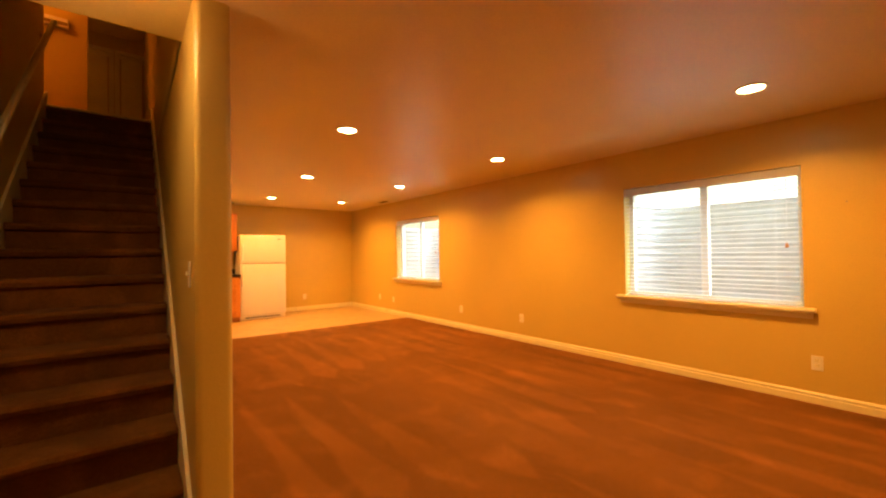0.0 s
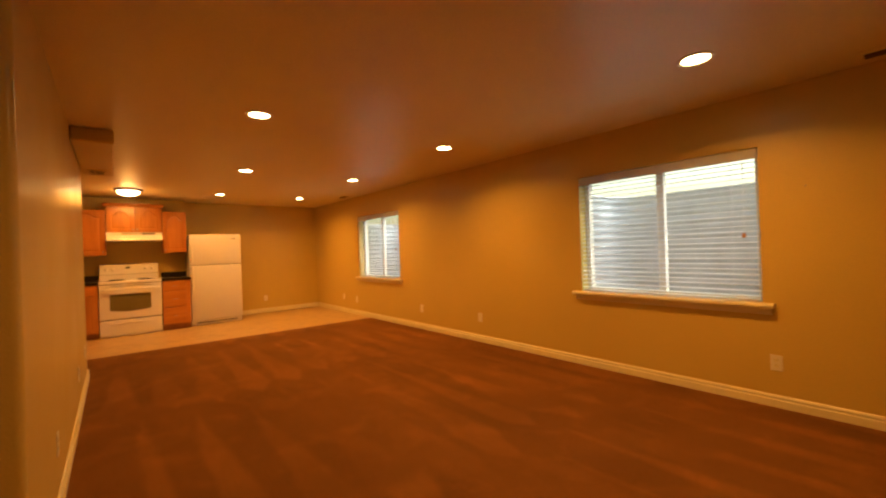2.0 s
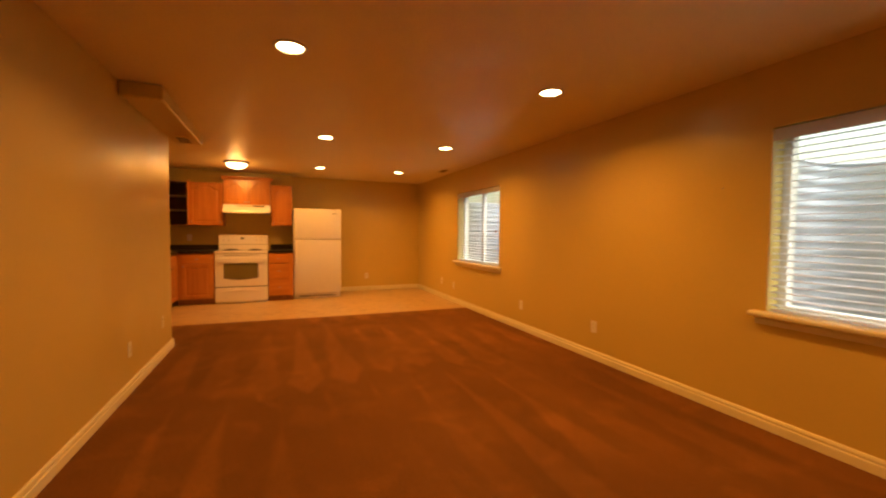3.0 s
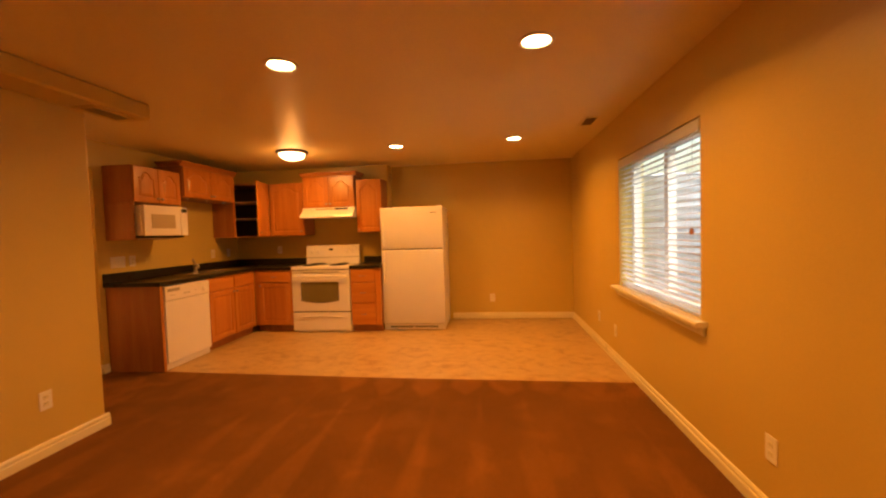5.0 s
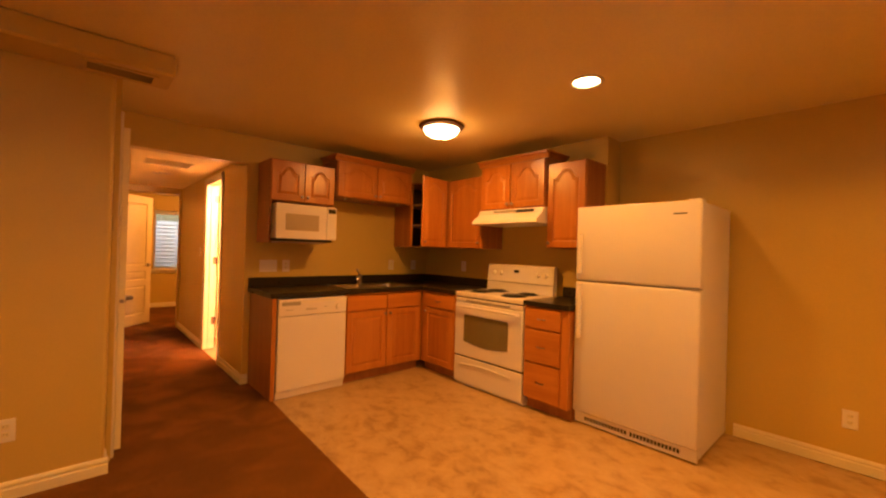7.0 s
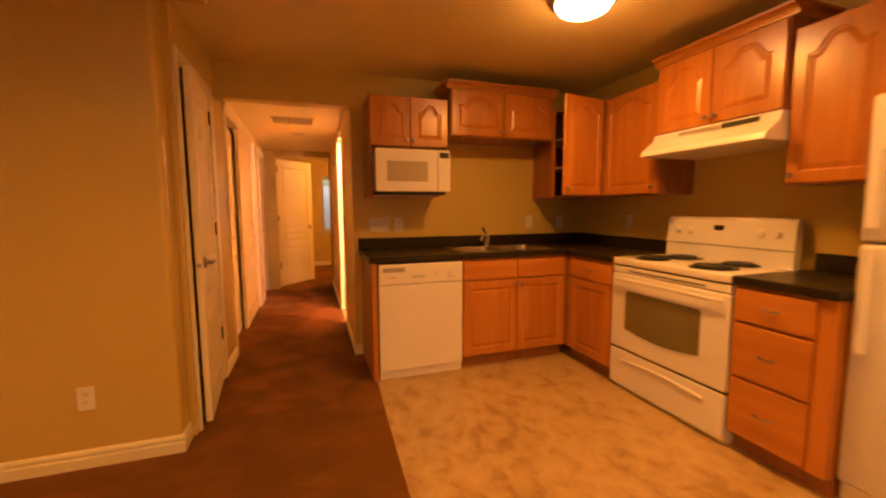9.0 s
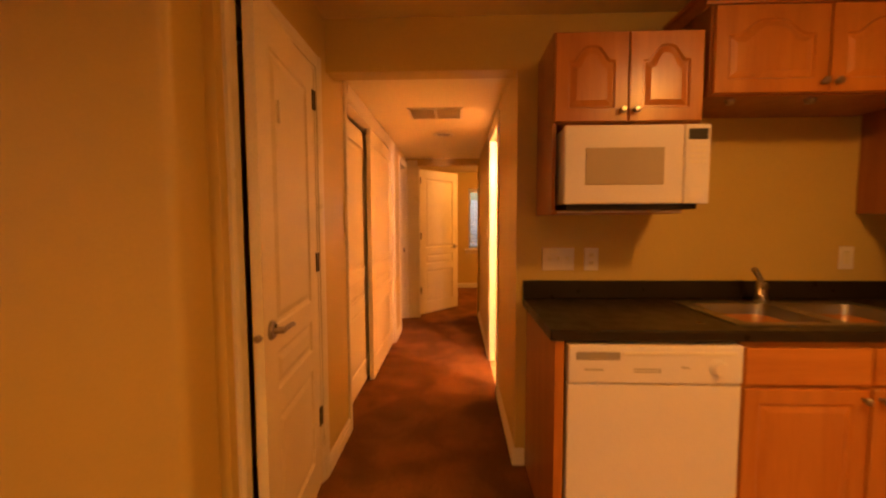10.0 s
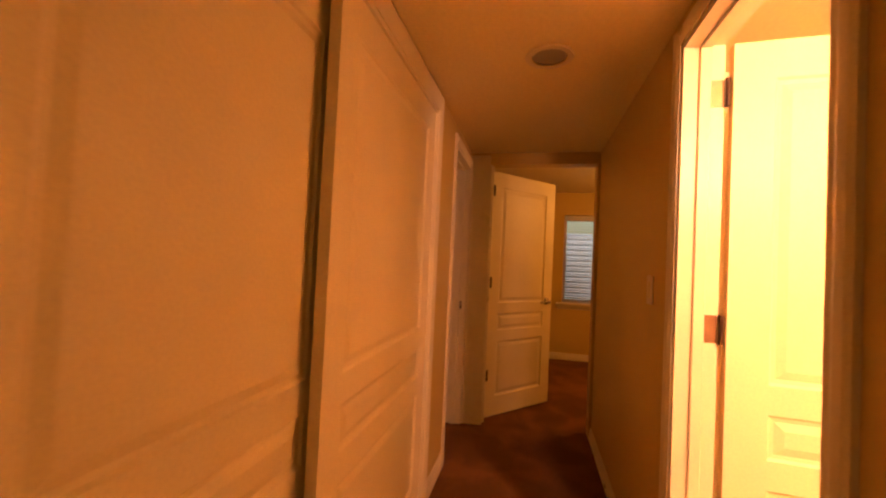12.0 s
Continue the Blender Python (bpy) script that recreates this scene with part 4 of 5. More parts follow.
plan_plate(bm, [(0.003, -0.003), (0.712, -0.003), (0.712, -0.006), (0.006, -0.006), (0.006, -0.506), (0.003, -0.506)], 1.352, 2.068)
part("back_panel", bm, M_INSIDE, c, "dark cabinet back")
for (px, py), s in ((A_, 1),):
    part("stile", boxed(0, 0.03 , -0.004, 0.014, 1.336, 2.084), M_WOOD, c, m=Matrix.Translation((px + (0.0 if s > 0 else -0.028), py + (0 if s > 0 else -0.012), 0)) @ Matrix.Rotation(radians(26), 4, "Z"))
dd = part("door", shaped_front(0.412, 0.735, 0.055, 0.06), M_WOOD, c, m=Matrix.Translation((B_[0] + 0.090, B_[1] - 0.446, 1.342)) @ Matrix.Rotation(radians(101), 4, "Z"))
knob(dd, 0.03, 0.05)
# single wall cabinet
c = thing("wall_cabinet", Matrix.Translation((0.285, UPN, 0)), "maple wall cabinet with one arched door", "cabinet", "kitchen wall cabinets")
carcase(c, 0.525, KN - UPN - 0.002, 1.335, 2.085)
door_front(c, 0.012, 1.342, 0.50, 0.735, 0.06, (0.475, 0.05))
# cabinet over the range hood
c = thing("wall_cabinet", Matrix.Translation((0.812, UPN - 0.03, 0)), "maple wall cabinet with crown moulding above the range hood", "cabinet", "kitchen wall cabinets")
carcase(c, 0.757, KN - UPN + 0.028, 1.715, 2.15)
door_front(c, 0.008, 1.722, 0.367, 0.42, 0.075, (0.343, 0.04))
door_front(c, 0.383, 1.722, 0.367, 0.42, 0.075, (0.024, 0.04))
crown(c, 0.757, 2.15, 1, 1)
# wall cabinet beside the fridge
c = thing("wall_cabinet", Matrix.Translation((1.574, UPN, 0)), "narrow maple wall cabinet with one arched door", "cabinet", "kitchen wall cabinets")
carcase(c, 0.365, KN - UPN - 0.002, 1.35, 2.09)
door_front(c, 0.006, 1.356, 0.353, 0.728, 0.075, (0.028, 0.04))


def base_unit(place, w, d, label):
    b = thing("base_cabinet", place, label, "cabinet", "kitchen base cabinets")
    part("body", boxed(0, w, 0.0005, d, 0.09, 0.862, bevel=0.0015), M_WOOD, b)
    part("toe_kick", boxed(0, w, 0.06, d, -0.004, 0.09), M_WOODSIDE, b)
    return b


end = thing("end_panel", Matrix.Translation((0, 0, 0)), "reddish maple end panel beside the dishwasher", "cabinet panel")
part("panel", boxed(KW + 0.002, 0.148, 7.005, 7.038, 0.0, 0.862, bevel=0.002), M_WOODSIDE, end)
part("edge_band", boxed(0.1485, 0.152, 7.004, 7.039, 0.0, 0.862, bevel=0.001), M_WOOD, end, "honey maple edge band")
b = base_unit(Matrix.Translation((BASEW, 7.685, 0)) @ R90, 0.935, 0.59, "maple sink base cabinet with two panel doors")
drawer_front(b, 0.012, 0.70, 0.45, 0.14, False)
drawer_front(b, 0.474, 0.70, 0.43, 0.14, False)
door_front(b, 0.012, 0.105, 0.45, 0.58, 0, (0.425, 0.545))
door_front(b, 0.474, 0.105, 0.43, 0.58, 0, (0.025, 0.545))
b = base_unit(Matrix.Translation((0.145, BASEN, 0)), 0.54, KN - BASEN - 0.01, "maple corner base cabinet with a drawer above a door")
drawer_front(b, 0.07, 0.70, 0.45, 0.14)
door_front(b, 0.07, 0.105, 0.45, 0.58, 0, (0.025, 0.545))
b = base_unit(Matrix.Translation((1.53, BASEN, 0)), 0.415, KN - BASEN - 0.01, "maple base cabinet with three drawers beside the range")
drawer_front(b, 0.008, 0.685, 0.335, 0.16)
drawer_front(b, 0.008, 0.405, 0.335, 0.265)
drawer_front(b, 0.008, 0.105, 0.335, 0.285)
part("stile", boxed(0.349, 0.4145, -0.0025, 0.0, 0.092, 0.861, bevel=0.001), M_WOOD, b)

# worktops
bm = slab([KW + 0.001, -0.31, 0.07, 0.165, 0.688], [6.985, 7.74, 8.10, 8.14, 8.50, 8.595, KN - 0.001], lambda u, v: (u < 0.165 or v > 8.595) and not (-0.31 < u < 0.07 and (7.74 < v < 8.10 or 8.14 < v < 8.50)), lambda u, v, q: (u, v, q), 0.864, 0.905)
wt = thing("worktop", Matrix(), "dark green laminate worktop with an upstand", "worktop", "kitchen worktops")
part("top", bm, M_COUNTER, wt)
part("upstand", boxed(KW + 0.001, KW + 0.021, 6.985, KN - 0.001, 0.9055, 0.998, bevel=0.003), M_COUNTER, wt)
part("upstand", boxed(KW + 0.022, 0.688, KN - 0.021, KN - 0.001, 0.9055, 0.998, bevel=0.003), M_COUNTER, wt)
part("front_edge", boxed(0.165, 0.172, 6.985, 8.59, 0.866, 0.903, bevel=0.003), M_COUNTER, wt)
part("front_edge", boxed(0.17, 0.688, 8.588, 8.595, 0.866, 0.903, bevel=0.003), M_COUNTER, wt)
wt = thing("worktop", Matrix(), "short dark green laminate worktop beside the range", "worktop", "kitchen worktops")
part("top", boxed(1.525, 1.952, 8.592, KN - 0.001, 0.864, 0.905, bevel=0.005, segs=2), M_COUNTER, wt)
part("upstand", boxed(1.56, 1.952, KN - 0.021, KN - 0.001, 0.9055, 0.998, bevel=0.003), M_COUNTER, wt)

# double sink and tap
sk = thing("sink", Matrix(), "double-bowl stainless steel sink set in the worktop", "sink")
bm = slab([-0.36, -0.30, 0.06, 0.10], [7.70, 7.755, 8.09, 8.15, 8.485, 8.54], lambda u, v: not (-0.30 < u < 0.06 and (7.755 < v < 8.09 or 8.15 < v < 8.485)), lambda u, v, q: (u, v, q), 0.9055, 0.911)
part("rim", bm, M_STEEL, sk)
for y0, y1 in ((7.755, 8.09), (8.15, 8.485)):
    bm = bmesh.new()
    rims = []
    for ins, z in ((0.0, 0.908), (0.004, 0.89), (0.015, 0.76), (0.04, 0.745)):
        x0, x1, a0, a1 = -0.30 + ins, 0.06 - ins, y0 + ins, y1 - ins
        ring_, r = [], 0.045
        for cx_, cy_, s in ((x1 - r, a0 + r, -90), (x1 - r, a1 - r, 0), (x0 + r, a1 - r, 90), (x0 + r, a0 + r, 180)):
            ring_ += [bm.verts.new((cx_ + r * math.cos(radians(s + 22.5 * k)), cy_ + r * math.sin(radians(s + 22.5 * k)), z)) for k in range(5)]
        rims.append(ring_)
    for a, q in zip(rims, rims[1:]):
        for i in range(len(a)):
            bm.faces.new((a[i], a[(i + 1) % len(a)], q[(i + 1) % len(a)], q[i]))
    bm.faces.new(rims[-1])
    part("bowl", bm, M_STEEL, sk, smooth=True)
    bm = bmesh.new()
    lathe(bm, [(0, 0.746), (0.035, 0.746), (0.042, 0.750), (0.044, 0.747)], Matrix.Translation((-0.12, (y0 + y1) / 2, 0)), 18)
    part("drain", bm, M_NICKEL, sk, smooth=True)
tap = thing("kitchen_tap", Matrix.Translation((-0.335, 8.11, 0.911)) @ Matrix.Rotation(radians(-34), 4, "Z"), "chrome single-lever kitchen tap behind the sink", "tap")
bm = bmesh.new()
lathe(bm, [(0, 0), (0.034, 0), (0.036, 0.006), (0.026, 0.016), (0.023, 0.05), (0.027, 0.075), (0.024, 0.095), (0, 0.10)], Matrix(), 20)
part("base", bm, M_STEEL, tap, smooth=True)
bm = bmesh.new()
tube(bm, [(0.012, 0, 0.068), (0.06, -0.006, 0.088), (0.12, -0.012, 0.092), (0.17, -0.017, 0.080), (0.182, -0.018, 0.056)], 0.012, 10)
part("spout", bm, M_STEEL, tap, smooth=True)
bm = bmesh.new()
tube(bm, [(0.0, 0.0, 0.092), (0.004, -0.012, 0.122), (0.012, -0.026, 0.148), (0.024, -0.034, 0.160)], 0.013, 8)
part("handle", bm, M_STEEL, tap, smooth=True)

# ---- appliances ----
dw = thing("dishwasher", Matrix.Translation((0.150, 7.048, 0)) @ R90, "white built-in dishwasher with a control strip", "dishwasher")
part("body", boxed(0.004, 0.632, 0.03, 0.59, 0.0, 0.856), M_GREY, dw)
part("door", boxed(0.002, 0.634, -0.012, 0.03, 0.068, 0.70, bevel=0.006, segs=2), M_APPL, dw)
part("control_panel", boxed(0.002, 0.634, -0.018, 0.03, 0.704, 0.85, bevel=0.008, segs=2), M_APPL, dw)
part("vent_grille", boxed(0.03, 0.19, -0.0215, -0.017, 0.795, 0.826, bevel=0.002), M_GREY, dw, "grey vent grille")
part("handle_recess", boxed(0.20, 0.61, -0.021, -0.017, 0.812, 0.826, bevel=0.002), M_PLATE, dw)
for x0, x1, z0 in ((0.06, 0.13, 0.755), (0.24, 0.34, 0.748), (0.24, 0.34, 0.758), (0.41, 0.44, 0.765)):
    part("label_strip", boxed(x0, x1, -0.0188, -0.0178, z0, z0 + 0.005), M_GREY, dw)
bm = bmesh.new()
lathe(bm, [(0.034, 0), (0.034, 0.004), (0.024, 0.006), (0.022, 0.016), (0, 0.018)], Matrix.Translation((0.545, -0.018, 0.765)) @ Matrix.Rotation(radians(90), 4, "X"), 22)
part("dial", bm, M_APPL, dw, smooth=True)
part("toe_panel", boxed(0.002, 0.634, 0.012, 0.034, 0.0, 0.062, bevel=0.003), M_APPL, dw)

mw = thing("microwave", Matrix.Translation((-0.05, 7.078, 1.345)) @ R90, "white countertop microwave on the open shelf", "microwave")
part("case", boxed(0.004, 0.578, 0.025, 0.40, 0.03, 0.345, bevel=0.008, segs=2), M_APPL, mw)
part("door", boxed(0.0, 0.478, -0.012, 0.024, 0.028, 0.347, bevel=0.008, segs=2), M_APPL, mw)
part("window", boxed(0.085, 0.40, -0.0145, -0.010, 0.105, 0.255, bevel=0.002), M_MWGLASS, mw, "grey screened window")
part("control_panel", boxed(0.481, 0.582, -0.012, 0.024, 0.028, 0.347, bevel=0.006, segs=2), M_APPL, mw)
part("display", boxed(0.494, 0.570, -0.0145, -0.010, 0.285, 0.328, bevel=0.002), M_BLACK, mw, "black clock display")
for r_ in range(4):
    for q in range(3):
        part("key", boxed(0.500 + 0.023 * q, 0.518 + 0.023 * q, -0.0138, -0.0115, 0.255 - 0.022 * r_, 0.269 - 0.022 * r_, bevel=0.001), M_PLATE, mw)
part("open_button", boxed(0.496, 0.568, -0.0145, -0.011, 0.045, 0.09, bevel=0.003), M_APPL, mw)
# black block filling the gap above the shelf, in place of its shade
part("base", boxed(0.02, 0.55, 0.02, 0.38, 0.0075, 0.03), M_BLACK, mw, "black filler for the shaded gap under the microwave")

fx0, fx1, fyf, fh = 1.955, 2.805, 8.675, 1.67
fr = thing("refrigerator", Matrix.Translation((fx0, fyf, 0)), "white top-freezer refrigerator standing beside the cabinets", "refrigerator")
fw = fx1 - fx0
part("cabinet", boxed(0.004, fw - 0.004, 0.075, 0.69, 0.02, fh - 0.012, bevel=0.008, segs=2), M_FRIDGE, fr)
part("freezer_door", boxed(0, fw, 0.0, 0.068, 1.106, fh, bevel=0.014, segs=3), M_FRIDGE, fr, smooth=True)
part("fridge_door", boxed(0, fw, 0.0, 0.068, 0.095, 1.094, bevel=0.014, segs=3), M_FRIDGE, fr, smooth=True)
part("gasket", boxed(0.02, fw - 0.02, 0.02, 0.074, 0.10, fh - 0.01), M_GREY, fr, "dark door gasket")
for z0, z1 in ((1.16, 1.46), (0.66, 1.075)):
    bm = bmesh.new()
    extrude_outline(bm, [(0.018, 0.004), (0.018, -0.012), (0.024, -0.026), (0.040, -0.030), (0.050, -0.020), (0.050, 0.004)], z0, z1, lambda u, v, q: (u, v, q))
    part("handle", bm, M_APPL, fr)
part("badge", boxed(fw - 0.165, fw - 0.085, -0.003, 0.001, 1.583, 1.592, bevel=0.001), M_BLACK, fr, "small dark badge")
part("hinge_cap", boxed(fw - 0.085, fw - 0.012, 0.012, 0.11, fh - 0.011, fh + 0.009, bevel=0.005), M_APPL, fr)
part("centre_hinge", boxed(fw - 0.07, fw - 0.006, -0.002, 0.05, 1.0955, 1.1045, bevel=0.001), M_GREY, fr, "grey centre hinge")
gr = part("toe_grille", boxed(0.006, fw - 0.006, 0.03, 0.05, 0.008, 0.088, bevel=0.004), M_APPL, fr)
for k in range(2):
    for q in range(14):
        x0 = 0.09 + k * 0.34 + q * 0.023
        part("slot", boxed(x0, x0 + 0.015, 0.026, 0.0305, 0.035, 0.062), M_DARKSLOT, gr)

sx0, sx1, syf = 0.692, 1.524, 8.60
sw = sx1 - sx0
st = thing("range", Matrix.Translation((sx0, syf, 0)), "white freestanding electric range with coil burners", "range")
part("body", boxed(0.004, sw - 0.004, 0.035, 0.53, -0.005, 0.885, bevel=0.003), M_APPL, st)
part("oven_door", boxed(0.004, sw - 0.004, 0.0, 0.035, 0.285, 0.80, bevel=0.010, segs=2), M_APPL, st)
wx0, wx1 = 0.135, sw - 0.155
bow = [(wx0 + (wx1 - wx0) * k / 16, 0.432 - 0.030 * math.sin(math.pi * k / 16)) for k in range(17)]
for grow, y0, y1, nm, mt, lb in ((0.012, -0.0025, 0.001, "window_rim", M_APPL, ""), (0.0, -0.0045, 0.0, "oven_window", M_OVENGLASS, "olive-tinted oven window with a bowed lower edge")):
    bm = bmesh.new()
    low = [(x + grow * (1 if k > 8 else -1 if k < 8 else 0), z - grow) for k, (x, z) in enumerate(bow)]
    extrude_outline(bm, low + [(wx1 + grow, 0.675 + grow), (wx1 + grow - 0.015, 0.69 + grow), (wx0 - grow + 0.015, 0.69 + grow), (wx0 - grow, 0.675 + grow)], y0, y1, lambda u, v, q: (u, q, v))
    part(nm, bm, mt, st, lb)
bm = bmesh.new()
tube(bm, [(0.05, 0.004, 0.765), (0.06, -0.03, 0.768), (sw * 0.3, -0.040, 0.772), (sw * 0.7, -0.040, 0.772), (sw - 0.06, -0.03, 0.768), (sw - 0.05, 0.004, 0.765)], 0.012, 10)
part("door_handle", bm, M_APPL, st, smooth=True)
part("vent_trim", boxed(0.006, sw - 0.006, 0.006, 0.034, 0.806, 0.85, bevel=0.004), M_APPL, st)
for k in range(16):
    part("vent_slot", boxed(0.15 + k * 0.034, 0.175 + k * 0.034, 0.002, 0.007, 0.820, 0.829), M_DARKSLOT, st)
part("gap_line", boxed(0.01, sw - 0.01, 0.01, 0.05, 0.849, 0.858), M_DARKSLOT, st)
part("cooktop", boxed(0.0, sw, 0.0, 0.50, 0.858, 0.905, bevel=0.010, segs=3), M_APPL, st, smooth=True)
part("storage_drawer", boxed(0.004, sw - 0.004, 0.002, 0.035, 0.022, 0.272, bevel=0.008, segs=2), M_APPL, st)
part("drawer_gap", boxed(0.006, sw - 0.006, 0.012, 0.036, 0.270, 0.287), M_DARKSLOT, st)
bm = bmesh.new()
tube(bm, [(0.12 + (sw - 0.24) * k / 10, -0.004, 0.205 + 0.018 * math.sin(math.pi * k / 10)) for k in range(11)], 0.009, 8)
part("drawer_handle", bm, M_APPL, st, smooth=True)
bm = bmesh.new()
extrude_outline(bm, [(0.53, 0.90), (0.465, 0.90), (0.468, 1.00), (0.480, 1.165), (0.495, 1.18), (0.53, 1.18)], 0.012, sw - 0.012, lambda u, v, q: (q, u, v))
part("backguard", bm, M_APPL, st)
part("trim_line", boxed(0.012, sw - 0.012, 0.462, 0.468, 0.998, 1.006), M_GREY, st)
part("clock", boxed(sw / 2 - 0.055, sw / 2 + 0.005, 0.468, 0.482, 1.10, 1.13, bevel=0.002), M_BLACK, st, "black clock display")
for x in (0.10, 0.19, sw - 0.19, sw - 0.10):
    bm = bmesh.new()
    lathe(bm, [(0.028, 0), (0.028, 0.004), (0.021, 0.008), (0.019, 0.024), (0, 0.026)], Matrix.Translation((x, 0.477, 1.09)) @ Matrix.Rotation(radians(90), 4, "X"), 18)
    part("knob", bm, M_APPL, st, smooth=True)
for x, y, r in ((0.21, 0.14, 0.082), (0.23, 0.37, 0.10), (sw - 0.21, 0.14, 0.10), (sw - 0.23, 0.37, 0.082)):
    bm = bmesh.new()
    lathe(bm, [(0, 0.9065), (r * 0.9, 0.9065), (r + 0.018, 0.9105), (r + 0.022, 0.9065)], Matrix.Translation((x, y, 0)), 28)
    bn = part("drip_pan", bm, M_BLACK, st, "black drip pan", True)
    bm = bmesh.new()
    turns = 4
    tube(bm, [(x + (0.018 + (r - 0.018) * k / (turns * 16)) * math.cos(2 * math.pi * k / 16), y + (0.018 + (r - 0.018) * k / (turns * 16)) * math.sin(2 * math.pi * k / 16), 0.918) for k in range(turns * 16 + 1)], 0.0055, 6)
    part("coil", bm, M_COIL, bn, "black burner coil", True)

hd = thing("range_hood", Matrix.Translation((0.81, KN, 0)), "white under-cabinet range hood with a switch strip", "range hood")
bm = bmesh.new()
extrude_outline(bm, [(-0.002, 1.714), (-0.37, 1.714), (-0.39, 1.665), (-0.475, 1.605), (-0.485, 1.575), (-0.475, 1.57), (-0.002, 1.57)], 0.0, 0.757, lambda u, v, q: (q, u, v))
part("canopy", bm, M_APPL, hd)
part("switch_strip", boxed(0.47, 0.66, -0.394, -0.376, 1.678, 1.702), M_DARKSLOT, hd, "dark switch strip")
part("vent_strip", boxed(0.20, 0.455, -0.392, -0.376, 1.680, 1.700), M_MWGLASS, hd)

# ---- lamps and fittings ----
first = None
for cx, cy in CANS:
    if first is None:
        can = thing("recessed_light", Matrix.Translation((cx, cy, CEIL)), "lit recessed ceiling light with a white trim ring", "ceiling light", "recessed ceiling lights")
        bm = bmesh.new()
        lathe(bm, [(0.074, 0.0), (0.098, 0.0), (0.100, -0.004), (0.096, -0.009), (0.080, -0.010), (0.074, -0.004)], Matrix(), 32)
        part("trim_ring", bm, M_TRIM, can, smooth=True)
        bm = bmesh.new()
        lathe(bm, [(0, -0.003), (0.04, -0.0028), (0.076, -0.001)], Matrix(), 32)
        ln = part("lens", bm, M_CANGLOW, can, "glowing lamp lens")
        first = can
    else:
        copy_thing(first, Matrix.Translation((cx, cy, CEIL)))
can = thing("recessed_light", Matrix.Translation((-2.29, 6.515, 2.15)), "unlit recessed ceiling light in the hallway", "ceiling light", "recessed ceiling lights")
bm = bmesh.new()
lathe(bm, [(0.066, -0.004), (0.070, 0.0), (0.098, 0.0), (0.100, -0.004), (0.096, -0.009), (0.074, -0.010)], Matrix(), 32)
part("trim_ring", bm, M_TRIM, can, smooth=True)
bm = bmesh.new()
lathe(bm, [(0, -0.002), (0.072, -0.002)], Matrix(), 32)
part("lens", bm, M_GREY, can, "unlit grey lens")

dm = thing("dome_light", Matrix.Translation((1.10, 7.99, CEIL)), "lit frosted glass dome light with a bronze pan", "ceiling light", "dome lights")
bm = bmesh.new()
lathe(bm, [(0, 0), (0.175, 0), (0.185, -0.008), (0.178, -0.022), (0.15, -0.034), (0.14, -0.03)], Matrix(), 40)
part("pan", bm, M_BRONZE, dm, "dark bronze pan", True)
bm = bmesh.new()
lathe(bm, [(0.146, -0.030), (0.144, -0.045), (0.125, -0.072), (0.085, -0.092), (0.04, -0.101), (0, -0.103)], Matrix(), 40)
part("bowl", bm, M_DOMEGLOW, dm, "glowing frosted glass bowl", True)
bm = bmesh.new()
lathe(bm, [(0, -0.103), (0.010, -0.103), (0.012, -0.110), (0.006, -0.118), (0, -0.120)], Matrix(), 14)
part("finial", bm, M_BRONZE, dm, smooth=True)
copy_thing(dm, Matrix.Translation((0.05, 2.08, CEIL)))


def register(place, w, d, label, bars, mt=None, split=False, edge=None, inner=None):
    """Louvred vent; x across, y along, faces -z."""
    v = thing("air_vent", place, label, "air vent", "air vents")
    part("frame", slab([-w / 2, -w / 2 + 0.022, w / 2 - 0.022, w / 2], [-d / 2, -d / 2 + 0.022, d / 2 - 0.022, d / 2], lambda a, c: not (abs(a) < w / 2 - 0.022 and abs(c) < d / 2 - 0.022), lambda a, c, q: (a, c, q), -0.008, 0.0), edge or M_TRIM, v)
    part("duct", boxed(-w / 2 + 0.022, w / 2 - 0.022, -d / 2 + 0.022, d / 2 - 0.022, -0.002, -0.0005), inner or M_DARKSLOT, v, "duct behind the louvres")
    me = None
    for k in range(bars):
        x = -w / 2 + 0.022 + (w - 0.044) * (k + 0.5) / bars
        if me is None:
            me = mesh_of("louvre", boxed(-0.0075, 0.0075, -d / 2 + 0.022, d / 2 - 0.022, -0.0007, 0.0007), mt or M_TRIM)
        o = new("louvre", me)
        o.parent = v
        o.matrix_basis = pose(x, 0, -0.005, 0, 38, 0)
    if split:
        part("crossbar", boxed(-w / 2 + 0.02, w / 2 - 0.02, -0.008, 0.008, -0.009, -0.001), M_TRIM, v)
    return v


register(Matrix.Translation((-1.55, 6.48, 2.15)), 0.31, 0.42, "white return-air grille in the hallway ceiling", 19, None, True, None, M_FILTER)
register(Matrix.Translation((4.39, 7.42, CEIL)), 0.14, 0.30, "dark louvred ceiling vent beside the window wall", 6, M_INSIDE, False, M_CEIL)
register(Matrix.Translation((4.45, 0.28, CEIL)), 0.14, 0.30, "dark louvred ceiling vent beside the window wall", 6, M_INSIDE, False, M_CEIL)
register(Matrix.Translation((0.78, 5.95, 2.22)), 0.16, 0.32, "tan-painted louvred vent under the soffit", 7, M_WALL, False, M_WALL)


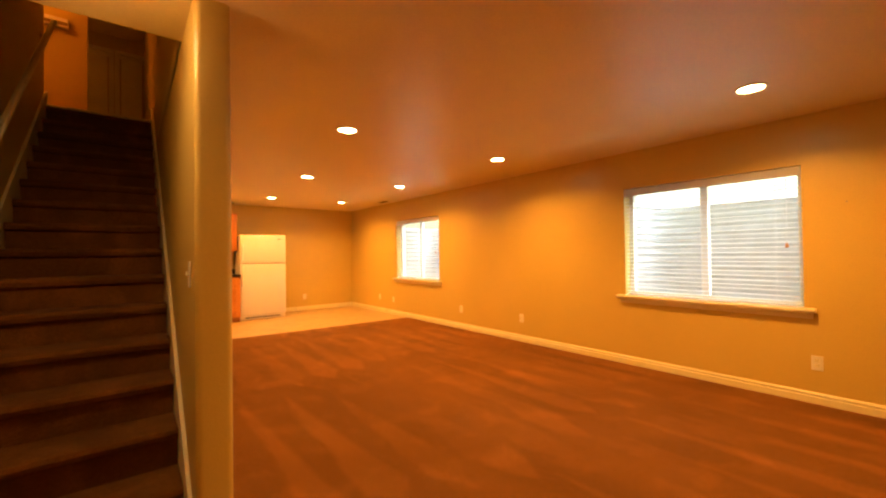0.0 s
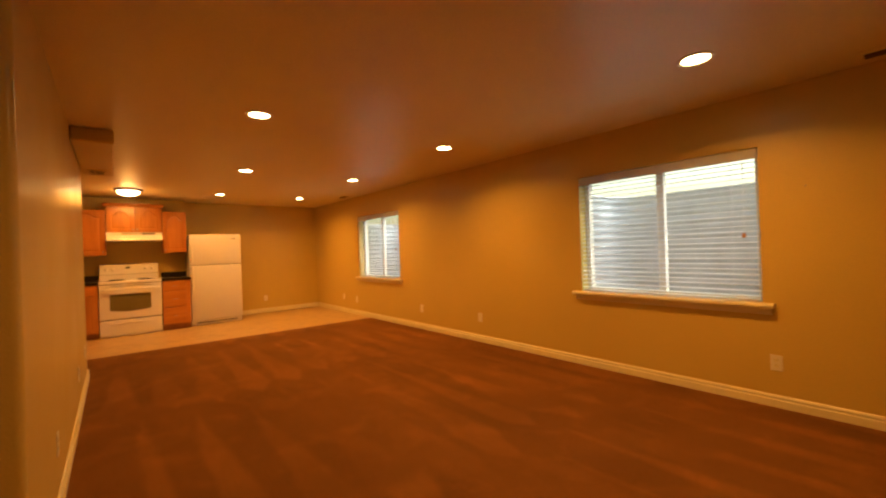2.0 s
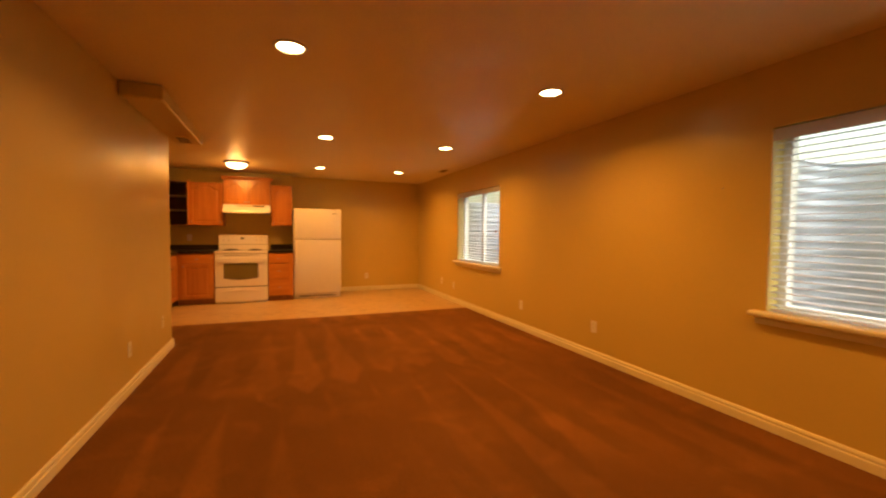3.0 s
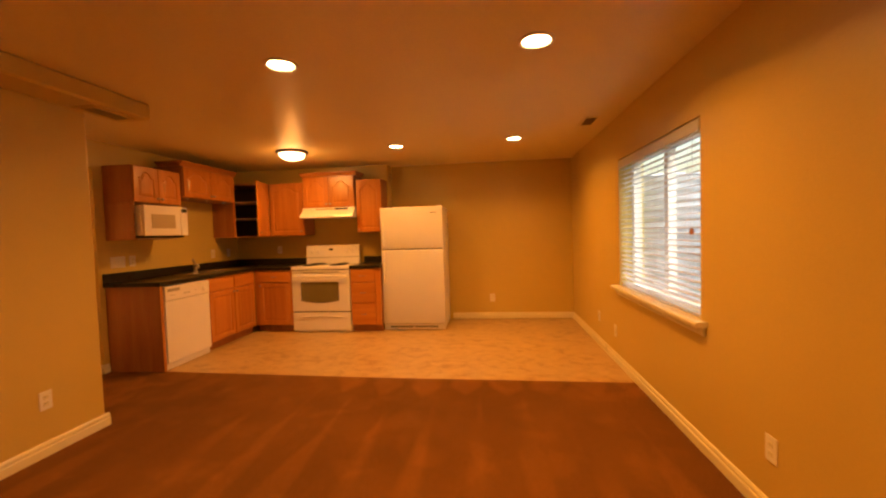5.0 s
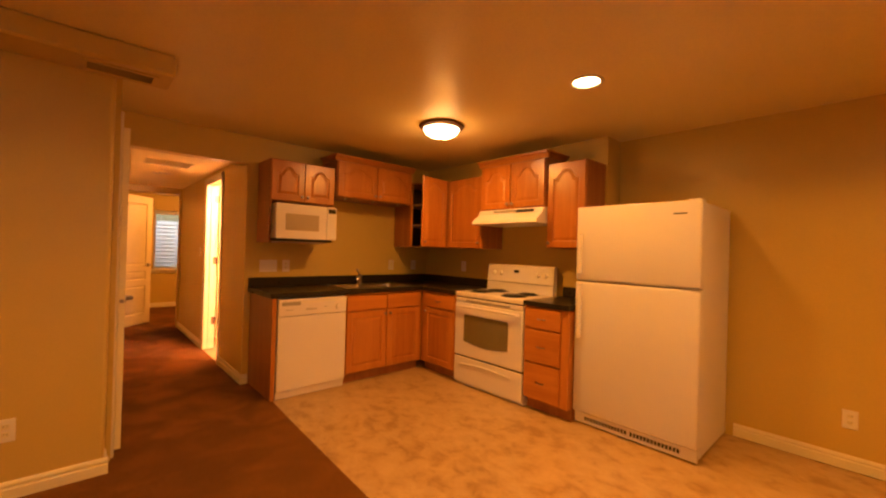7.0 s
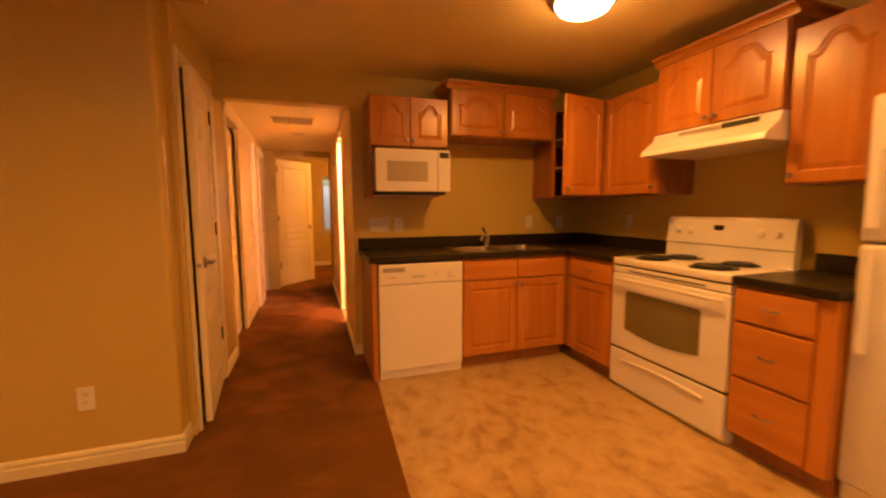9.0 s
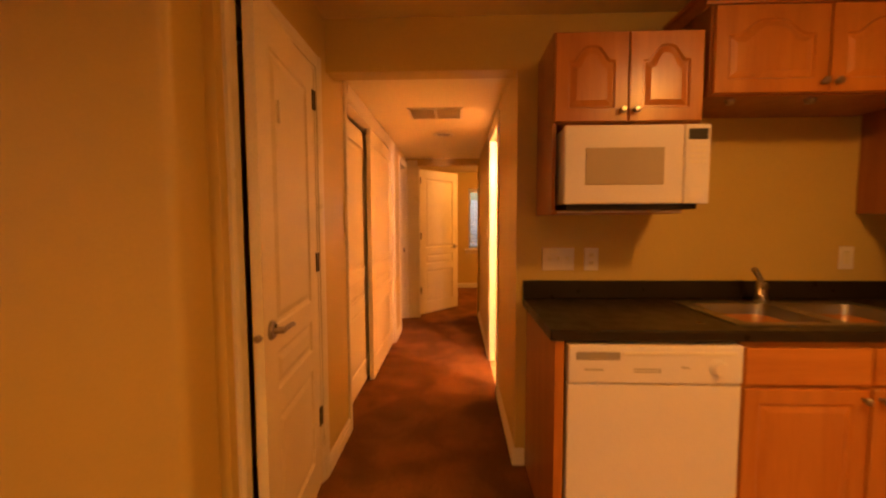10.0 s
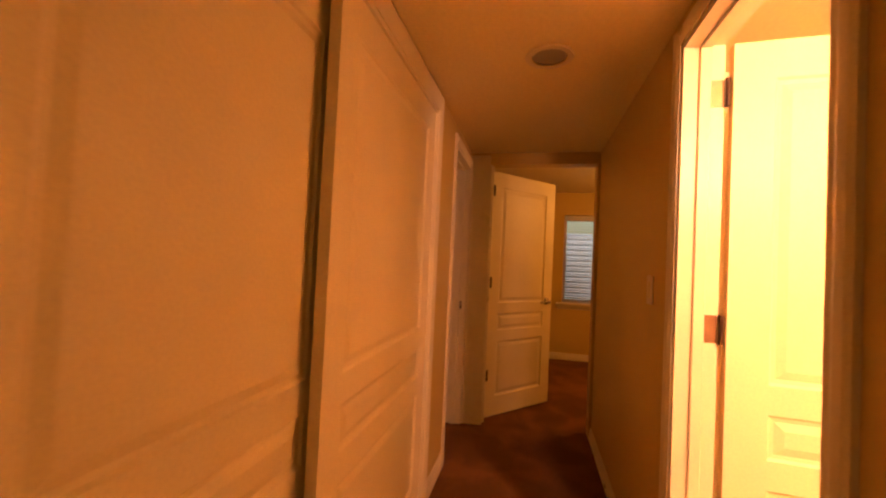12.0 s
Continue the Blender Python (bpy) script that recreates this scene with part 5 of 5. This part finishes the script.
def wall_plate(place, kind, label, gangs=1):
    """Cover plate; x across, faces -y, z up, centred."""
    p = thing("socket_plate" if kind == "socket" else "switch_plate", place, label, "socket" if kind == "socket" else "switch", "wall plates")
    w = 0.072 + 0.046 * (gangs - 1)
    part("plate", boxed(-w / 2, w / 2, -0.006, 0, -0.058, 0.058, bevel=0.003, segs=2), M_PLATE, p)
    for g in range(gangs):
        x = 0.046 * (g - (gangs - 1) / 2)
        if kind == "socket":
            for z in (-0.02, 0.02):
                s = part("outlet", boxed(x - 0.015, x + 0.015, -0.0085, -0.005, z - 0.013, z + 0.013, bevel=0.002), M_TRIM, p)
                for dx in (-0.006, 0.006):
                    part("slot", boxed(x + dx - 0.001, x + dx + 0.001, -0.009, -0.0082, z - 0.002, z + 0.007), M_DARKSLOT, s)
        elif kind == "rocker":
            part("rocker", boxed(x - 0.016, x + 0.016, -0.010, -0.005, -0.033, 0.033, bevel=0.003), M_TRIM, p)
        elif kind == "toggle":
            part("toggle", boxed(x - 0.005, x + 0.005, -0.018, -0.005, -0.004, 0.014, bevel=0.002), M_TRIM, p)
    return p


RE = Matrix.Rotation(radians(-90), 4, "Z")
for y, z in ((0.91, 0.325), (3.975, 0.325), (5.275, 0.322), (7.445, 0.305), (8.02, 0.325)):
    wall_plate(Matrix.Translation((EAST, y, z)) @ RE, "socket", "white wall socket near the baseboard")
wall_plate(Matrix.Translation((3.44, NORTH, 0.313)), "socket", "white wall socket near the baseboard")
RA = Matrix.Rotation(radians(90), 4, "Z")
for y, z in ((5.555, 0.345), (4.62, 0.33), (3.02, 0.33)):
    wall_plate(Matrix.Translation((0.645, y, z)) @ RA, "socket", "white wall socket near the baseboard")
wall_plate(Matrix.Translation((KW, 7.165, 1.108)) @ RA, "toggle", "white three-gang switch plate above the worktop", 3)
wall_plate(Matrix.Translation((KW, 7.335, 1.108)) @ RA, "socket", "white wall socket above the worktop")
wall_plate(Matrix.Translation((KW, 8.61, 1.115)) @ RA, "rocker", "white switch plate above the worktop")
wall_plate(Matrix.Translation((KW, 8.95, 1.113)) @ RA, "socket", "white wall socket above the worktop")
wall_plate(Matrix.Translation((0.235, KN, 1.127)), "socket", "white wall socket above the worktop")
wall_plate(Matrix.Translation((0.505, 2.32, 1.165)) @ RE, "toggle", "white light switch beside the stairs")
wall_plate(Matrix.Translation((-2.365, HALL_N, 1.2)), "rocker", "white light switch in the hallway")
# small wall marks
for y, z in ((2.77, 1.58), (0.72, 1.60)):
    a = thing("wall_anchor", Matrix.Translation((EAST, y, z)) @ RE, "small grey wall anchor in the painted wall", "wall anchor", "wall anchors")
    bm = bmesh.new()
    lathe(bm, [(0.006, 0), (0.006, 0.002), (0.003, 0.003), (0, 0.002)], Matrix.Rotation(radians(90), 4, "X"), 10)
    part("plug", bm, M_GREY, a)
